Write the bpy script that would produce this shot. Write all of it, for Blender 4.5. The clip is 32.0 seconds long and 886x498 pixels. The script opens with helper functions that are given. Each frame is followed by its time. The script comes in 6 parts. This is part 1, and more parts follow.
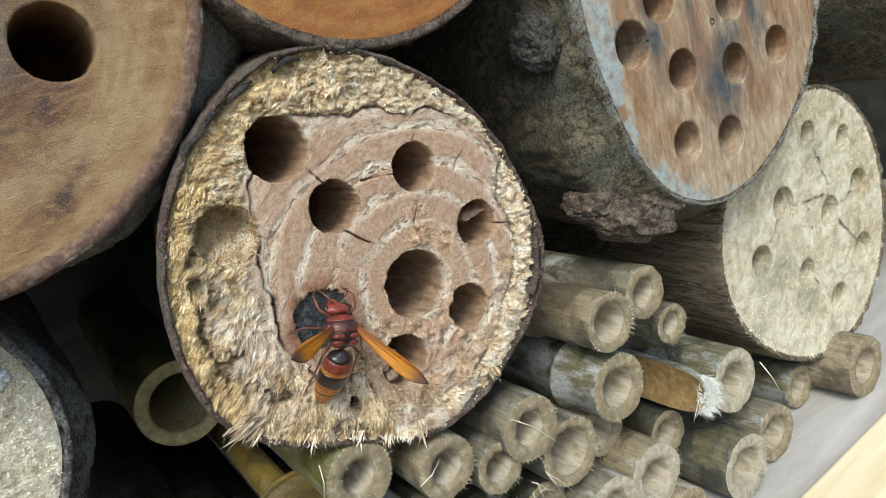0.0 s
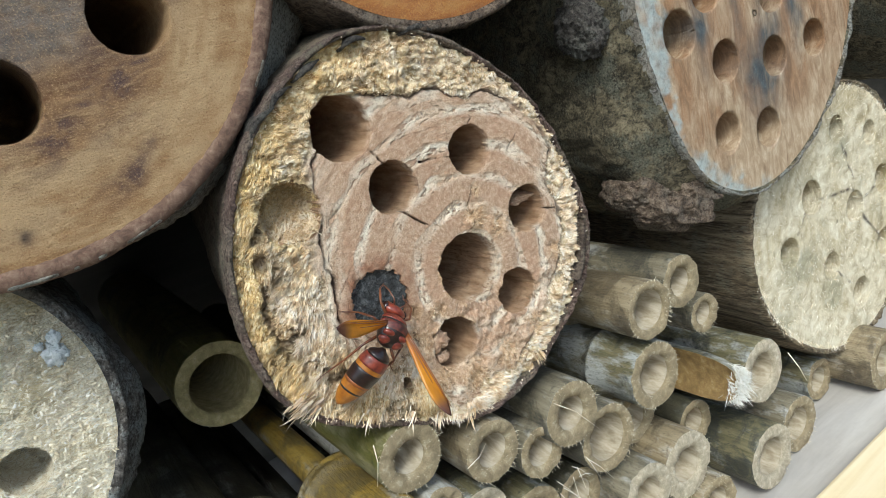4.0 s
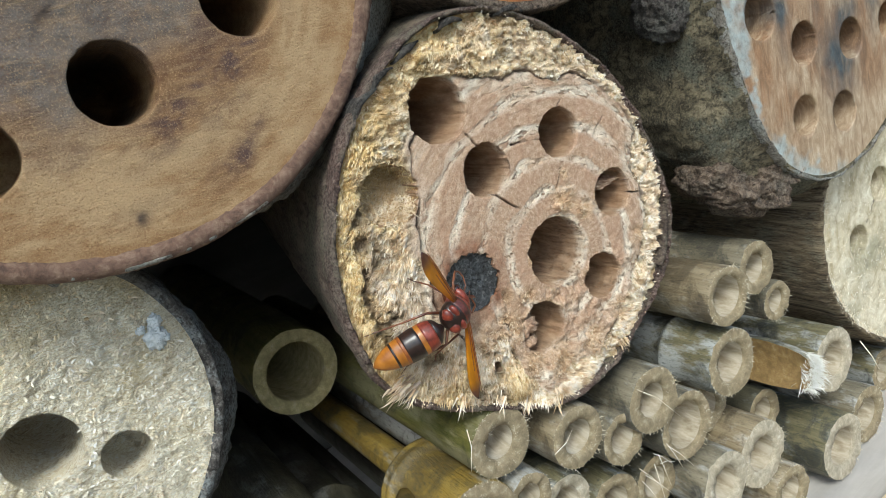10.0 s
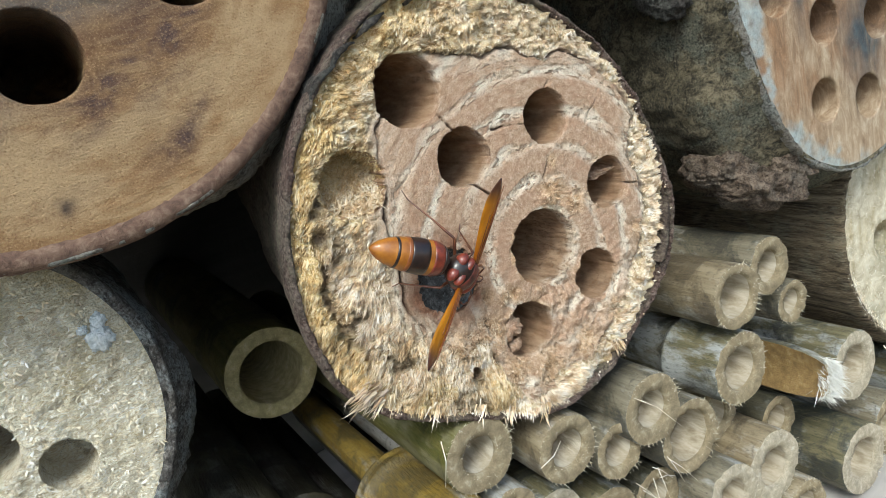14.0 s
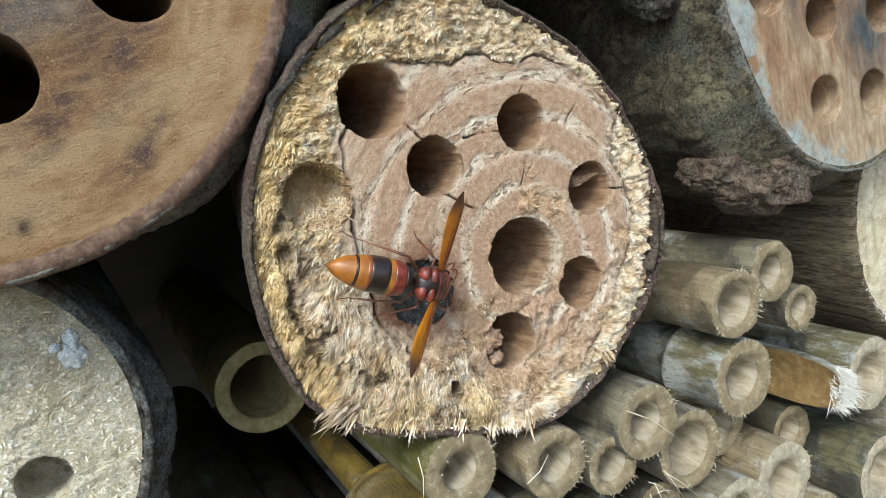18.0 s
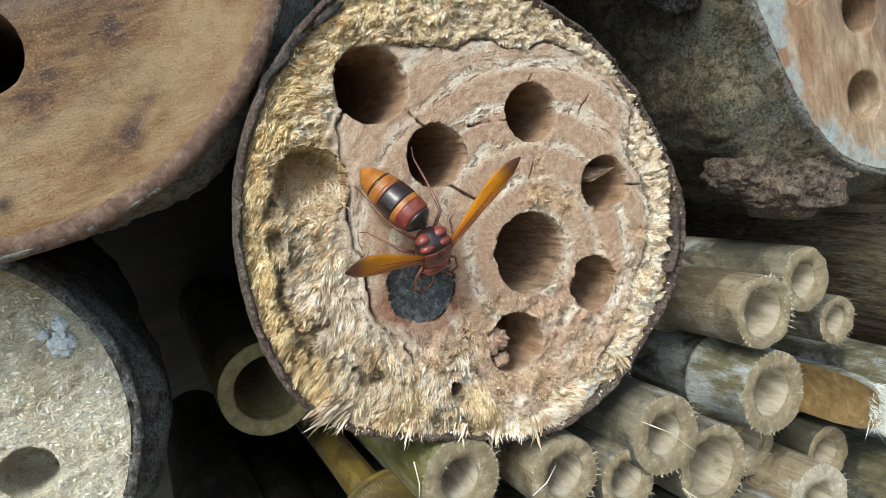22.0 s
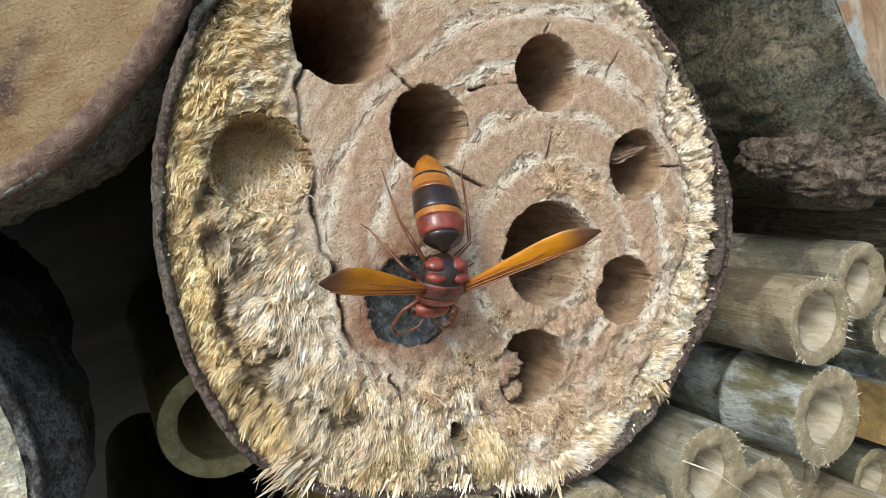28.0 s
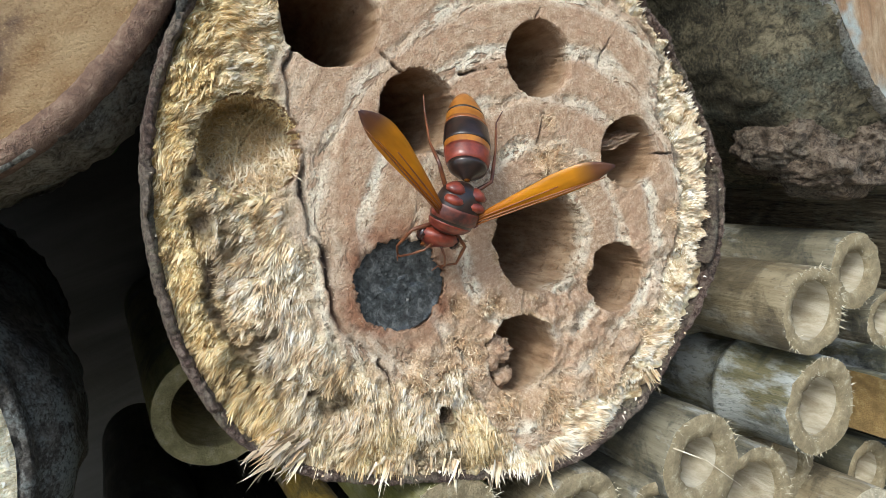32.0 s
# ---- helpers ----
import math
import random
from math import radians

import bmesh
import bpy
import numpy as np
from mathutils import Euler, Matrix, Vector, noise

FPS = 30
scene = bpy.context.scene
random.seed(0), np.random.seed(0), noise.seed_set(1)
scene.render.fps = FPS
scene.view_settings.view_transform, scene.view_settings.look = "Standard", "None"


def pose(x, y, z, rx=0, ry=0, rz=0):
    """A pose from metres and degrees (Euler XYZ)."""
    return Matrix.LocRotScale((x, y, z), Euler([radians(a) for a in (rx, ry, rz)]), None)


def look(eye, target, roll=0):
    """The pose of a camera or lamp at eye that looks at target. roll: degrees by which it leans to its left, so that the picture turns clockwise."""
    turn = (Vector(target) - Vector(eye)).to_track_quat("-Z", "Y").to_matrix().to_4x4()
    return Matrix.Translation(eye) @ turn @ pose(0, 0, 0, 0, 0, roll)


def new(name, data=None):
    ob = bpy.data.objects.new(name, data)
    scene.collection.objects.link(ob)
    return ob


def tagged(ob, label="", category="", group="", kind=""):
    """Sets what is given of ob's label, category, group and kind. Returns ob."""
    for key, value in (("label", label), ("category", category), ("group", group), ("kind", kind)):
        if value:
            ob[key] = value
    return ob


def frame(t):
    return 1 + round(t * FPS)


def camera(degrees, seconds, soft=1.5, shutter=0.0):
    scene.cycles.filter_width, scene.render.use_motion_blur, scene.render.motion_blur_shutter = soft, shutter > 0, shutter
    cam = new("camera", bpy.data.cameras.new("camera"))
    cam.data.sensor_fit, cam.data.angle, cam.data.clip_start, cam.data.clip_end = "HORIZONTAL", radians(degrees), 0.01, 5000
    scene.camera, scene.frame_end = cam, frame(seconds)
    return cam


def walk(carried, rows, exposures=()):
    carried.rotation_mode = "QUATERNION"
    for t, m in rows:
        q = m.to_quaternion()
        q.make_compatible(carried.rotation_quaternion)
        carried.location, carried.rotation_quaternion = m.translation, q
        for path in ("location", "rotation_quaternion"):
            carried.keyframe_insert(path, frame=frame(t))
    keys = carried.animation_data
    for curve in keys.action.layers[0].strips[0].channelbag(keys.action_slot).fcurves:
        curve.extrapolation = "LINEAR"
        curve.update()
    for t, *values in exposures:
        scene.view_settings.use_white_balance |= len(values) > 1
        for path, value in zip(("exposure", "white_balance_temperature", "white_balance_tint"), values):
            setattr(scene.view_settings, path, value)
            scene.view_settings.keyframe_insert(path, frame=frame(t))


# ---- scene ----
SECONDS = 32.0
cam = camera(63.8, SECONDS, soft=0.35)
# seconds, eye (metres), turn (degrees); the shelf's floor is z = 0, its front is y = 0
PATH = [
    (0, -0.06338, -0.13396, 0.17330, 72.549, 17.305, -33.903),
    (0.5, -0.06395, -0.13273, 0.17418, 72.287, 17.396, -34.260),
    (1, -0.06444, -0.13269, 0.17543, 72.359, 17.288, -34.399),
    (1.5, -0.06614, -0.13395, 0.17846, 72.379, 17.150, -34.253),
    (2, -0.06713, -0.13182, 0.17648, 72.371, 16.783, -34.144),
    (2.5, -0.06932, -0.12954, 0.17589, 72.204, 16.486, -34.370),
    (3, -0.06928, -0.12829, 0.17569, 72.057, 16.350, -34.602),
    (3.5, -0.07234, -0.12764, 0.17532, 72.020, 16.223, -34.483),
    (5.5, -0.07852, -0.12358, 0.17413, 71.783, 16.303, -34.161),
    (6, -0.07876, -0.12141, 0.17311, 71.787, 16.266, -34.059),
    (6.5, -0.07824, -0.12168, 0.17299, 71.842, 16.229, -34.084),
    (7, -0.07846, -0.12167, 0.17405, 71.815, 16.376, -33.838),
    (7.5, -0.07835, -0.11997, 0.17376, 71.701, 16.326, -33.897),
    (8, -0.07878, -0.11999, 0.17344, 71.727, 16.359, -33.683),
    (8.5, -0.07928, -0.11799, 0.17203, 71.567, 16.188, -33.577),
    (9, -0.08124, -0.11789, 0.17079, 71.553, 16.390, -33.623),
    (9.5, -0.08238, -0.11682, 0.16968, 71.733, 16.781, -33.388),
    (10, -0.08899, -0.11860, 0.17630, 72.265, 16.913, -33.202),
    (10.5, -0.09023, -0.12212, 0.17717, 72.129, 16.542, -33.727),
    (11, -0.09146, -0.12082, 0.18077, 72.417, 16.397, -33.306),
    (11.5, -0.09160, -0.11866, 0.18103, 72.426, 15.966, -33.225),
    (12, -0.08758, -0.11835, 0.17685, 72.150, 16.239, -33.453),
    (12.5, -0.08310, -0.11795, 0.17540, 72.069, 16.489, -33.340),
    (13, -0.07941, -0.11285, 0.17294, 71.930, 16.782, -32.477),
    (13.5, -0.07704, -0.11256, 0.17213, 72.269, 17.190, -31.512),
    (14, -0.07572, -0.11237, 0.17011, 72.286, 17.094, -31.318),
    (14.5, -0.07513, -0.11241, 0.16765, 72.334, 17.158, -31.331),
    (16.5, -0.06785, -0.11296, 0.17110, 73.317, 18.313, -29.714),
    (17, -0.07080, -0.11202, 0.16952, 73.318, 18.165, -29.603),
    (17.5, -0.06788, -0.11422, 0.17079, 73.235, 18.589, -29.328),
    (18, -0.06517, -0.11555, 0.16615, 73.832, 18.904, -28.776),
    (18.5, -0.06498, -0.11937, 0.16899, 74.546, 18.719, -28.439),
    (19, -0.07021, -0.11608, 0.17090, 74.195, 18.161, -28.632),
    (19.5, -0.07175, -0.11486, 0.16948, 74.201, 18.103, -28.473),
    (20, -0.07005, -0.11280, 0.16632, 74.086, 18.100, -28.470),
    (20.5, -0.06711, -0.10985, 0.16000, 74.459, 18.517, -28.005),
    (21, -0.06054, -0.11110, 0.15973, 75.622, 18.965, -26.742),
    (21.5, -0.06009, -0.11172, 0.15858, 76.268, 18.762, -25.764),
    (22, -0.05904, -0.11322, 0.15814, 76.545, 18.717, -25.278),
    (22.5, -0.05899, -0.11392, 0.15850, 76.719, 18.653, -24.914),
    (23, -0.05697, -0.11322, 0.15684, 76.786, 18.826, -24.845),
    (23.5, -0.05579, -0.11299, 0.15618, 77.013, 18.781, -24.650),
    (24, -0.05750, -0.11402, 0.15731, 77.197, 18.674, -24.631),
    (24.5, -0.06001, -0.11373, 0.15831, 77.264, 18.625, -24.510),
    (25, -0.05953, -0.11351, 0.15569, 77.417, 18.667, -24.368),
    (25.5, -0.06094, -0.11293, 0.15447, 77.365, 18.600, -24.446),
    (27.5, -0.05402, -0.09106, 0.15451, 75.950, 18.715, -26.783),
    (28, -0.05127, -0.08549, 0.15291, 75.712, 18.789, -27.610),
    (28.5, -0.05185, -0.08521, 0.15276, 75.316, 18.523, -27.555),
    (29, -0.05298, -0.08585, 0.15039, 75.054, 18.465, -27.370),
    (29.5, -0.05300, -0.08648, 0.15070, 75.174, 18.325, -27.347),
    (30, -0.05158, -0.08720, 0.15242, 75.265, 18.504, -27.245),
    (30.5, -0.04966, -0.08772, 0.15366, 75.801, 18.912, -27.282),
    (31, -0.05079, -0.08654, 0.15353, 75.273, 18.552, -27.284),
    (31.5, -0.04904, -0.08644, 0.15184, 75.212, 18.471, -27.286),
    (32, -0.05046, -0.08637, 0.15077, 75.564, 18.625, -27.350),
]
walk(cam, [(t, pose(x, y, z, rx, ry, rz)) for t, x, y, z, rx, ry, rz in PATH], [(0.0, 0.46, 5950, 1.0), (SECONDS, 0.60, 5950, 1.0)])

# ---- world and light ----
world = bpy.data.worlds.new("sky")
scene.world = world
world.use_nodes = True
sky = world.node_tree.nodes.new("ShaderNodeTexSky")
sky.sky_type, sky.sun_disc = "NISHITA", False
sky.sun_elevation, sky.sun_rotation = radians(51), radians(213)
sky.air_density, sky.dust_density = 1.0, 3.0
world.node_tree.links.new(sky.outputs[0], world.node_tree.nodes["Background"].inputs[0])
world.node_tree.nodes["Background"].inputs[1].default_value = 0.15
sun = new("sun", bpy.data.lights.new("sun", "SUN"))
sun.data.energy, sun.data.angle, sun.data.color = 1.6, radians(18), (1.0, 0.95, 0.88)
# the sun stands behind thin cloud, high in front of the shelf and to the left
sun.matrix_world = look((-0.34, -0.52, 0.86), (0, 0, 0.1))

# ---- noise for shapes ----
RNG = np.random.RandomState(7)
TABLE = RNG.rand(65536).astype(np.float32)


def vnoise(p, scale, seed=0):
    """Smooth value noise in -1..1 at the rows of p, features 1/scale wide."""
    q = np.asarray(p, np.float64) * scale + 1000.0 + seed * 17.3
    i = np.floor(q).astype(np.int64)
    f = q - i
    f = f * f * (3 - 2 * f)
    out = 0.0
    for dx in (0, 1):
        for dy in (0, 1):
            for dz in (0, 1):
                h = ((i[:, 0] + dx) * 73856093 ^ (i[:, 1] + dy) * 19349663 ^ (i[:, 2] + dz) * 83492791) & 65535
                wx = f[:, 0] if dx else 1 - f[:, 0]
                wy = f[:, 1] if dy else 1 - f[:, 1]
                wz = f[:, 2] if dz else 1 - f[:, 2]
                out = out + TABLE[h] * wx * wy * wz
    return out * 2 - 1


def fbm(p, scale, octaves=3, seed=0):
    total, amp, norm = 0.0, 1.0, 0.0
    for k in range(octaves):
        total = total + amp * vnoise(p, scale * 2.0 ** k, seed + k)
        norm += amp
        amp *= 0.55
    return total / norm


# ---- materials ----
class Graph:
    """A small helper to wire one material's nodes."""

    def __init__(self, name, rough=0.7, metal=0.0):
        self.mat = bpy.data.materials.new(name)
        self.mat.use_nodes = True
        self.tree = self.mat.node_tree
        self.bsdf = self.tree.nodes["Principled BSDF"]
        self.bsdf.inputs["Roughness"].default_value = rough
        self.bsdf.inputs["Metallic"].default_value = metal
        self.coord = self.tree.nodes.new("ShaderNodeTexCoord").outputs["Object"]

    def put(self, socket, value):
        if isinstance(value, bpy.types.NodeSocket):
            self.tree.links.new(value, socket)
        elif isinstance(value, (tuple, list)) and len(value) == 3 and socket.type == "RGBA":
            socket.default_value = (*value, 1.0)
        else:
            socket.default_value = value

    def stretched(self, sx, sy, sz):
        n = self.tree.nodes.new("ShaderNodeMapping")
        self.put(n.inputs[0], self.coord)
        n.inputs["Scale"].default_value = (sx, sy, sz)
        return n.outputs[0]

    def noise(self, scale, detail=3.0, rough=0.55, vec=None, distortion=0.0):
        n = self.tree.nodes.new("ShaderNodeTexNoise")
        self.put(n.inputs["Vector"], vec or self.coord)
        n.inputs["Scale"].default_value, n.inputs["Detail"].default_value = scale, detail
        n.inputs["Roughness"].default_value, n.inputs["Distortion"].default_value = rough, distortion
        return n.outputs["Fac"]

    def attr(self, name):
        n = self.tree.nodes.new("ShaderNodeAttribute")
        n.attribute_name = name
        return n.outputs["Fac"]

    def chance(self):
        return self.tree.nodes.new("ShaderNodeObjectInfo").outputs["Random"]

    def island(self):
        return self.tree.nodes.new("ShaderNodeNewGeometry").outputs["Random Per Island"]

    def axis(self, k):
        n = self.tree.nodes.new("ShaderNodeSeparateXYZ")
        self.put(n.inputs[0], self.coord)
        return n.outputs[k]

    def polar(self, px, pz, turn):
        """Coordinates round a log's pith: distance, then the angle as a length."""
        x, z = self.math("SUBTRACT", self.axis(0), px), self.math("SUBTRACT", self.axis(2), pz)
        d = self.math("SQRT", self.math("ADD", self.math("MULTIPLY", x, x), self.math("MULTIPLY", z, z)))
        n = self.tree.nodes.new("ShaderNodeCombineXYZ")
        self.put(n.inputs[0], d)
        self.put(n.inputs[1], self.math("MULTIPLY", self.math("ARCTAN2", z, x), turn))
        self.put(n.inputs[2], self.axis(1))
        return n.outputs[0]

    def math(self, op, a, b=0.0, clamp=False):
        n = self.tree.nodes.new("ShaderNodeMath")
        n.operation, n.use_clamp = op, clamp
        self.put(n.inputs[0], a), self.put(n.inputs[1], b)
        return n.outputs[0]

    def ramp(self, fac, stops):
        n = self.tree.nodes.new("ShaderNodeValToRGB")
        self.put(n.inputs[0], fac)
        while len(n.color_ramp.elements) < len(stops):
            n.color_ramp.elements.new(0.5)
        for e, (at, c) in zip(n.color_ramp.elements, stops):
            e.position, e.color = at, ((c, c, c, 1.0) if isinstance(c, (int, float)) else (*c, 1.0))
        return n.outputs[0]

    def mix(self, fac, a, b, blend="MIX"):
        n = self.tree.nodes.new("ShaderNodeMix")
        n.data_type, n.blend_type = "RGBA", blend
        self.put(n.inputs["Factor"], fac)
        self.put([s for s in n.inputs if s.name == "A" and s.type == "RGBA"][0], a)
        self.put([s for s in n.inputs if s.name == "B" and s.type == "RGBA"][0], b)
        return [s for s in n.outputs if s.type == "RGBA"][0]

    def bump(self, height, distance, strength=1.0):
        n = self.tree.nodes.new("ShaderNodeBump")
        n.inputs["Strength"].default_value, n.inputs["Distance"].default_value = strength, distance
        self.put(n.inputs["Height"], height)
        old = self.bsdf.inputs["Normal"]
        if old.is_linked:
            self.tree.links.new(old.links[0].from_socket, n.inputs["Normal"])
        self.tree.links.new(n.outputs[0], old)

    def done(self, colour, rough=None, **more):
        self.put(self.bsdf.inputs["Base Color"], colour)
        if rough is not None:
            self.put(self.bsdf.inputs["Roughness"], rough)
        for key, value in more.items():
            self.put(self.bsdf.inputs[key.replace("_", " ")], value)
        return self.mat


def sawn_fibrous():
    """Sawn end of the drilled log: pink heartwood with pale crumbling rings, torn yellow sapwood."""
    g = Graph("sawn_fibrous_wood", 0.92)
    fine, mid, big = g.noise(3200, 4, 0.7), g.noise(800, 5, 0.62), g.noise(150, 3)
    round_pith = g.polar(0.0080, -0.0095, 0.020)
    year = g.noise(900, 4, 0.62, round_pith, 0.25)
    soft = g.noise(420, 4, 0.65, g.polar(0.0080, -0.0095, 0.010), 0.3)
    crack = g.ramp(g.noise(720, 3, 0.6, g.polar(0.0080, -0.0095, 0.013), 0.6), [(0.36, 1.0), (0.45, 0.0)])
    ring, sap, line = g.attr("ring"), g.attr("sap"), g.attr("line")
    pink = g.ramp(year, [(0.28, (0.38, 0.215, 0.125)), (0.46, (0.55, 0.362, 0.228)), (0.60, (0.665, 0.48, 0.328)), (0.76, (0.84, 0.66, 0.48))])
    pink = g.mix(g.ramp(fine, [(0.36, 0.7), (0.48, 0.0)]), pink, (0.40, 0.235, 0.155))
    pink = g.mix(g.ramp(fine, [(0.54, 0.0), (0.70, 0.55)]), pink, (0.86, 0.70, 0.56))
    pink = g.mix(g.ramp(big, [(0.46, 0.0), (0.66, 0.5)]), pink, (0.55, 0.325, 0.205))
    pale = g.ramp(soft, [(0.30, (0.75, 0.57, 0.40)), (0.46, (0.91, 0.77, 0.59)), (0.62, (0.95, 0.86, 0.70))])
    pale = g.mix(g.math("MULTIPLY", crack, 0.85), pale, (0.34, 0.20, 0.12))
    pale = g.mix(g.ramp(fine, [(0.36, 0.65), (0.48, 0.0)]), pale, (0.46, 0.30, 0.19))
    heart = g.mix(g.math("MULTIPLY", ring, g.ramp(soft, [(0.36, 0.35), (0.5, 1.0)])), pink, pale)
    torn = g.ramp(mid, [(0.32, (0.20, 0.115, 0.06)), (0.44, (0.46, 0.30, 0.17)), (0.56, (0.68, 0.49, 0.31)), (0.70, (0.86, 0.70, 0.50))])
    heart = g.mix(g.attr("rough"), heart, torn)
    straw = g.ramp(mid, [(0.30, (0.34, 0.22, 0.11)), (0.40, (0.60, 0.45, 0.25)), (0.52, (0.80, 0.67, 0.44)), (0.64, (0.92, 0.83, 0.63)), (0.76, (0.97, 0.93, 0.82))])
    gold = g.ramp(mid, [(0.30, (0.30, 0.17, 0.05)), (0.42, (0.64, 0.43, 0.15)), (0.54, (0.84, 0.66, 0.30)), (0.7, (0.95, 0.87, 0.60))])
    yellow = g.mix(g.math("MULTIPLY", g.attr("gold"), g.ramp(big, [(0.36, 0.4), (0.55, 1.0)])), straw, gold)
    yellow = g.mix(g.ramp(g.noise(210, 4, 0.65), [(0.50, 0.0), (0.62, 0.6)]), yellow, (0.40, 0.24, 0.11))
    c = g.mix(sap, heart, yellow)
    # bore walls: the shade inside the holes is put into a darker brown
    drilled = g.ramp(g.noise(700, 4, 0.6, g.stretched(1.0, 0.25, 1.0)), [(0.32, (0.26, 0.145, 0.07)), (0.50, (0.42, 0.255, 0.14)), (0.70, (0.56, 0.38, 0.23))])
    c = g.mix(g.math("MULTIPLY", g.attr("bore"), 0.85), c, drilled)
    c = g.mix(g.attr("stain"), c, g.ramp(mid, [(0.35, (0.045, 0.034, 0.028)), (0.6, (0.22, 0.15, 0.095))]))
    c = g.mix(line, c, (0.050, 0.032, 0.028))
    c = g.mix(g.attr("red"), c, g.ramp(mid, [(0.35, (0.20, 0.085, 0.045)), (0.65, (0.42, 0.205, 0.115))]))
    g.bump(fine, 0.0003, 1.0), g.bump(mid, 0.0006, 0.7), g.bump(g.math("MULTIPLY", crack, ring), -0.0005, 1.0)
    return g.done(c)


def sawn_smooth(name, dark, mean, light, stain, patch, rough=0.75, bump=0.0002):
    """Smoother sawn end with uneven growth rings, saw streaks, a grey middle and dark stains."""
    g = Graph(name, rough)
    fine, streak = g.noise(3000, 5, 0.72), g.noise(170, 5, 0.65, g.stretched(0.8, 1.0, 1.5), 1.2)
    mid, long = g.noise(420, 4, 0.6), g.noise(900, 3, 0.6, g.stretched(0.16, 1.0, 1.0), 0.4)
    tone = g.math("ADD", g.math("MULTIPLY", g.attr("ring"), 0.5), g.math("MULTIPLY", streak, 0.5))
    c = g.ramp(tone, [(0.26, dark), (0.46, mean), (0.66, light)])
    c = g.mix(g.ramp(g.noise(60, 4, 0.6, None, 0.5), [(0.50, 0.0), (0.68, 0.6)]), c, light)
    c = g.mix(g.math("MULTIPLY", g.attr("patch"), g.ramp(mid, [(0.3, 0.6), (0.6, 0.95)])), c, g.ramp(streak, [(0.35, tuple(v * 0.55 for v in patch)), (0.6, patch), (0.75, tuple(v * 1.3 for v in patch))]))
    c = g.mix(g.math("MULTIPLY", g.attr("stain"), g.ramp(streak, [(0.38, 1.0), (0.60, 0.35)])), c, g.ramp(mid, [(0.35, stain), (0.7, tuple(0.6 * p + 0.4 * q for p, q in zip(stain, mean)))]))
    c = g.mix(g.ramp(long, [(0.56, 0.0), (0.70, 0.35)]), c, light)
    c = g.mix(g.ramp(fine, [(0.52, 0.0), (0.70, 0.6)]), c, tuple(min(0.9, v * 1.25) for v in light))
    c = g.mix(g.ramp(fine, [(0.32, 0.65), (0.45, 0.0)]), c, dark)
    c = g.mix(g.attr("line"), c, (0.045, 0.03, 0.022))
    g.bump(fine, bump * 2.5), g.bump(mid, bump * 3, 0.6), g.bump(long, bump * 1.5, 0.6)
    return g.done(c)


def sawn_streaked(name, low, mean, light, rust, stain, lichen, run=(1.0, 1.0, 0.13)):
    """Sawn end with stains that ran down it: upright streaks, rusty bands, blue-grey stain and lichen."""
    g = Graph(name, 0.72)
    down = g.stretched(*run)
    wide, thin = g.noise(110, 4, 0.6, down, 0.8), g.noise(420, 5, 0.7, down, 0.8)
    fine, mid = g.noise(2600, 4, 0.65), g.noise(420, 4, 0.6)
    c = g.ramp(thin, [(0.26, low), (0.48, mean), (0.72, light)])
    c = g.mix(g.math("MULTIPLY", g.ramp(wide, [(0.42, 0.0), (0.58, 0.9)]), g.attr("ring")), c, g.ramp(thin, [(0.35, tuple(0.5 * v for v in rust)), (0.62, rust)]))
    c = g.mix(g.math("MULTIPLY", g.attr("stain"), g.ramp(wide, [(0.35, 0.35), (0.55, 1.0)])), c, g.ramp(mid, [(0.35, stain), (0.65, tuple(2.2 * v for v in stain))]))
    c = g.mix(g.attr("patch"), c, g.ramp(mid, [(0.32, tuple(0.5 * v for v in lichen)), (0.48, lichen), (0.68, tuple(1.35 * v for v in lichen))]))
    c = g.mix(g.ramp(fine, [(0.30, 0.55), (0.44, 0.0)]), c, low)
    c = g.mix(g.ramp(fine, [(0.57, 0.0), (0.74, 0.4)]), c, light)
    c = g.mix(g.attr("line"), c, (0.045, 0.03, 0.022))
    g.bump(fine, 0.00025), g.bump(thin, 0.0003), g.bump(mid, 0.0003, 0.6)
    return g.done(c)


def chaff_wood():
    """Sawn end torn to short pale fibres."""
    g = Graph("torn_pale_wood", 0.9)
    fibre = g.noise(520, 4, 0.7, g.stretched(1.0, 1.0, 3.2), 2.0)
    fine, big = g.noise(2200, 3, 0.6), g.noise(70, 3)
    c = g.ramp(fibre, [(0.28, (0.42, 0.32, 0.18)), (0.40, (0.72, 0.61, 0.41)), (0.52, (0.90, 0.83, 0.64)), (0.68, (0.97, 0.95, 0.88))])
    c = g.mix(g.ramp(big, [(0.5, 0.0), (0.72, 0.4)]), c, (0.62, 0.49, 0.22))
    c = g.mix(g.ramp(g.noise(260, 5, 0.7), [(0.34, 0.6), (0.44, 0.0)]), c, (0.36, 0.27, 0.14))
    c = g.mix(g.math("MULTIPLY", g.attr("patch"), 0.7), c, g.ramp(fine, [(0.35, (0.42, 0.46, 0.46)), (0.6, (0.80, 0.84, 0.83))]))
    c = g.mix(g.attr("stain"), c, g.ramp(fine, [(0.35, (0.26, 0.19, 0.06)), (0.62, (0.60, 0.47, 0.22))]))
    c = g.mix(g.attr("line"), c, (0.05, 0.045, 0.04))
    g.bump(fibre, 0.0010), g.bump(fine, 0.0004)
    return g.done(c)


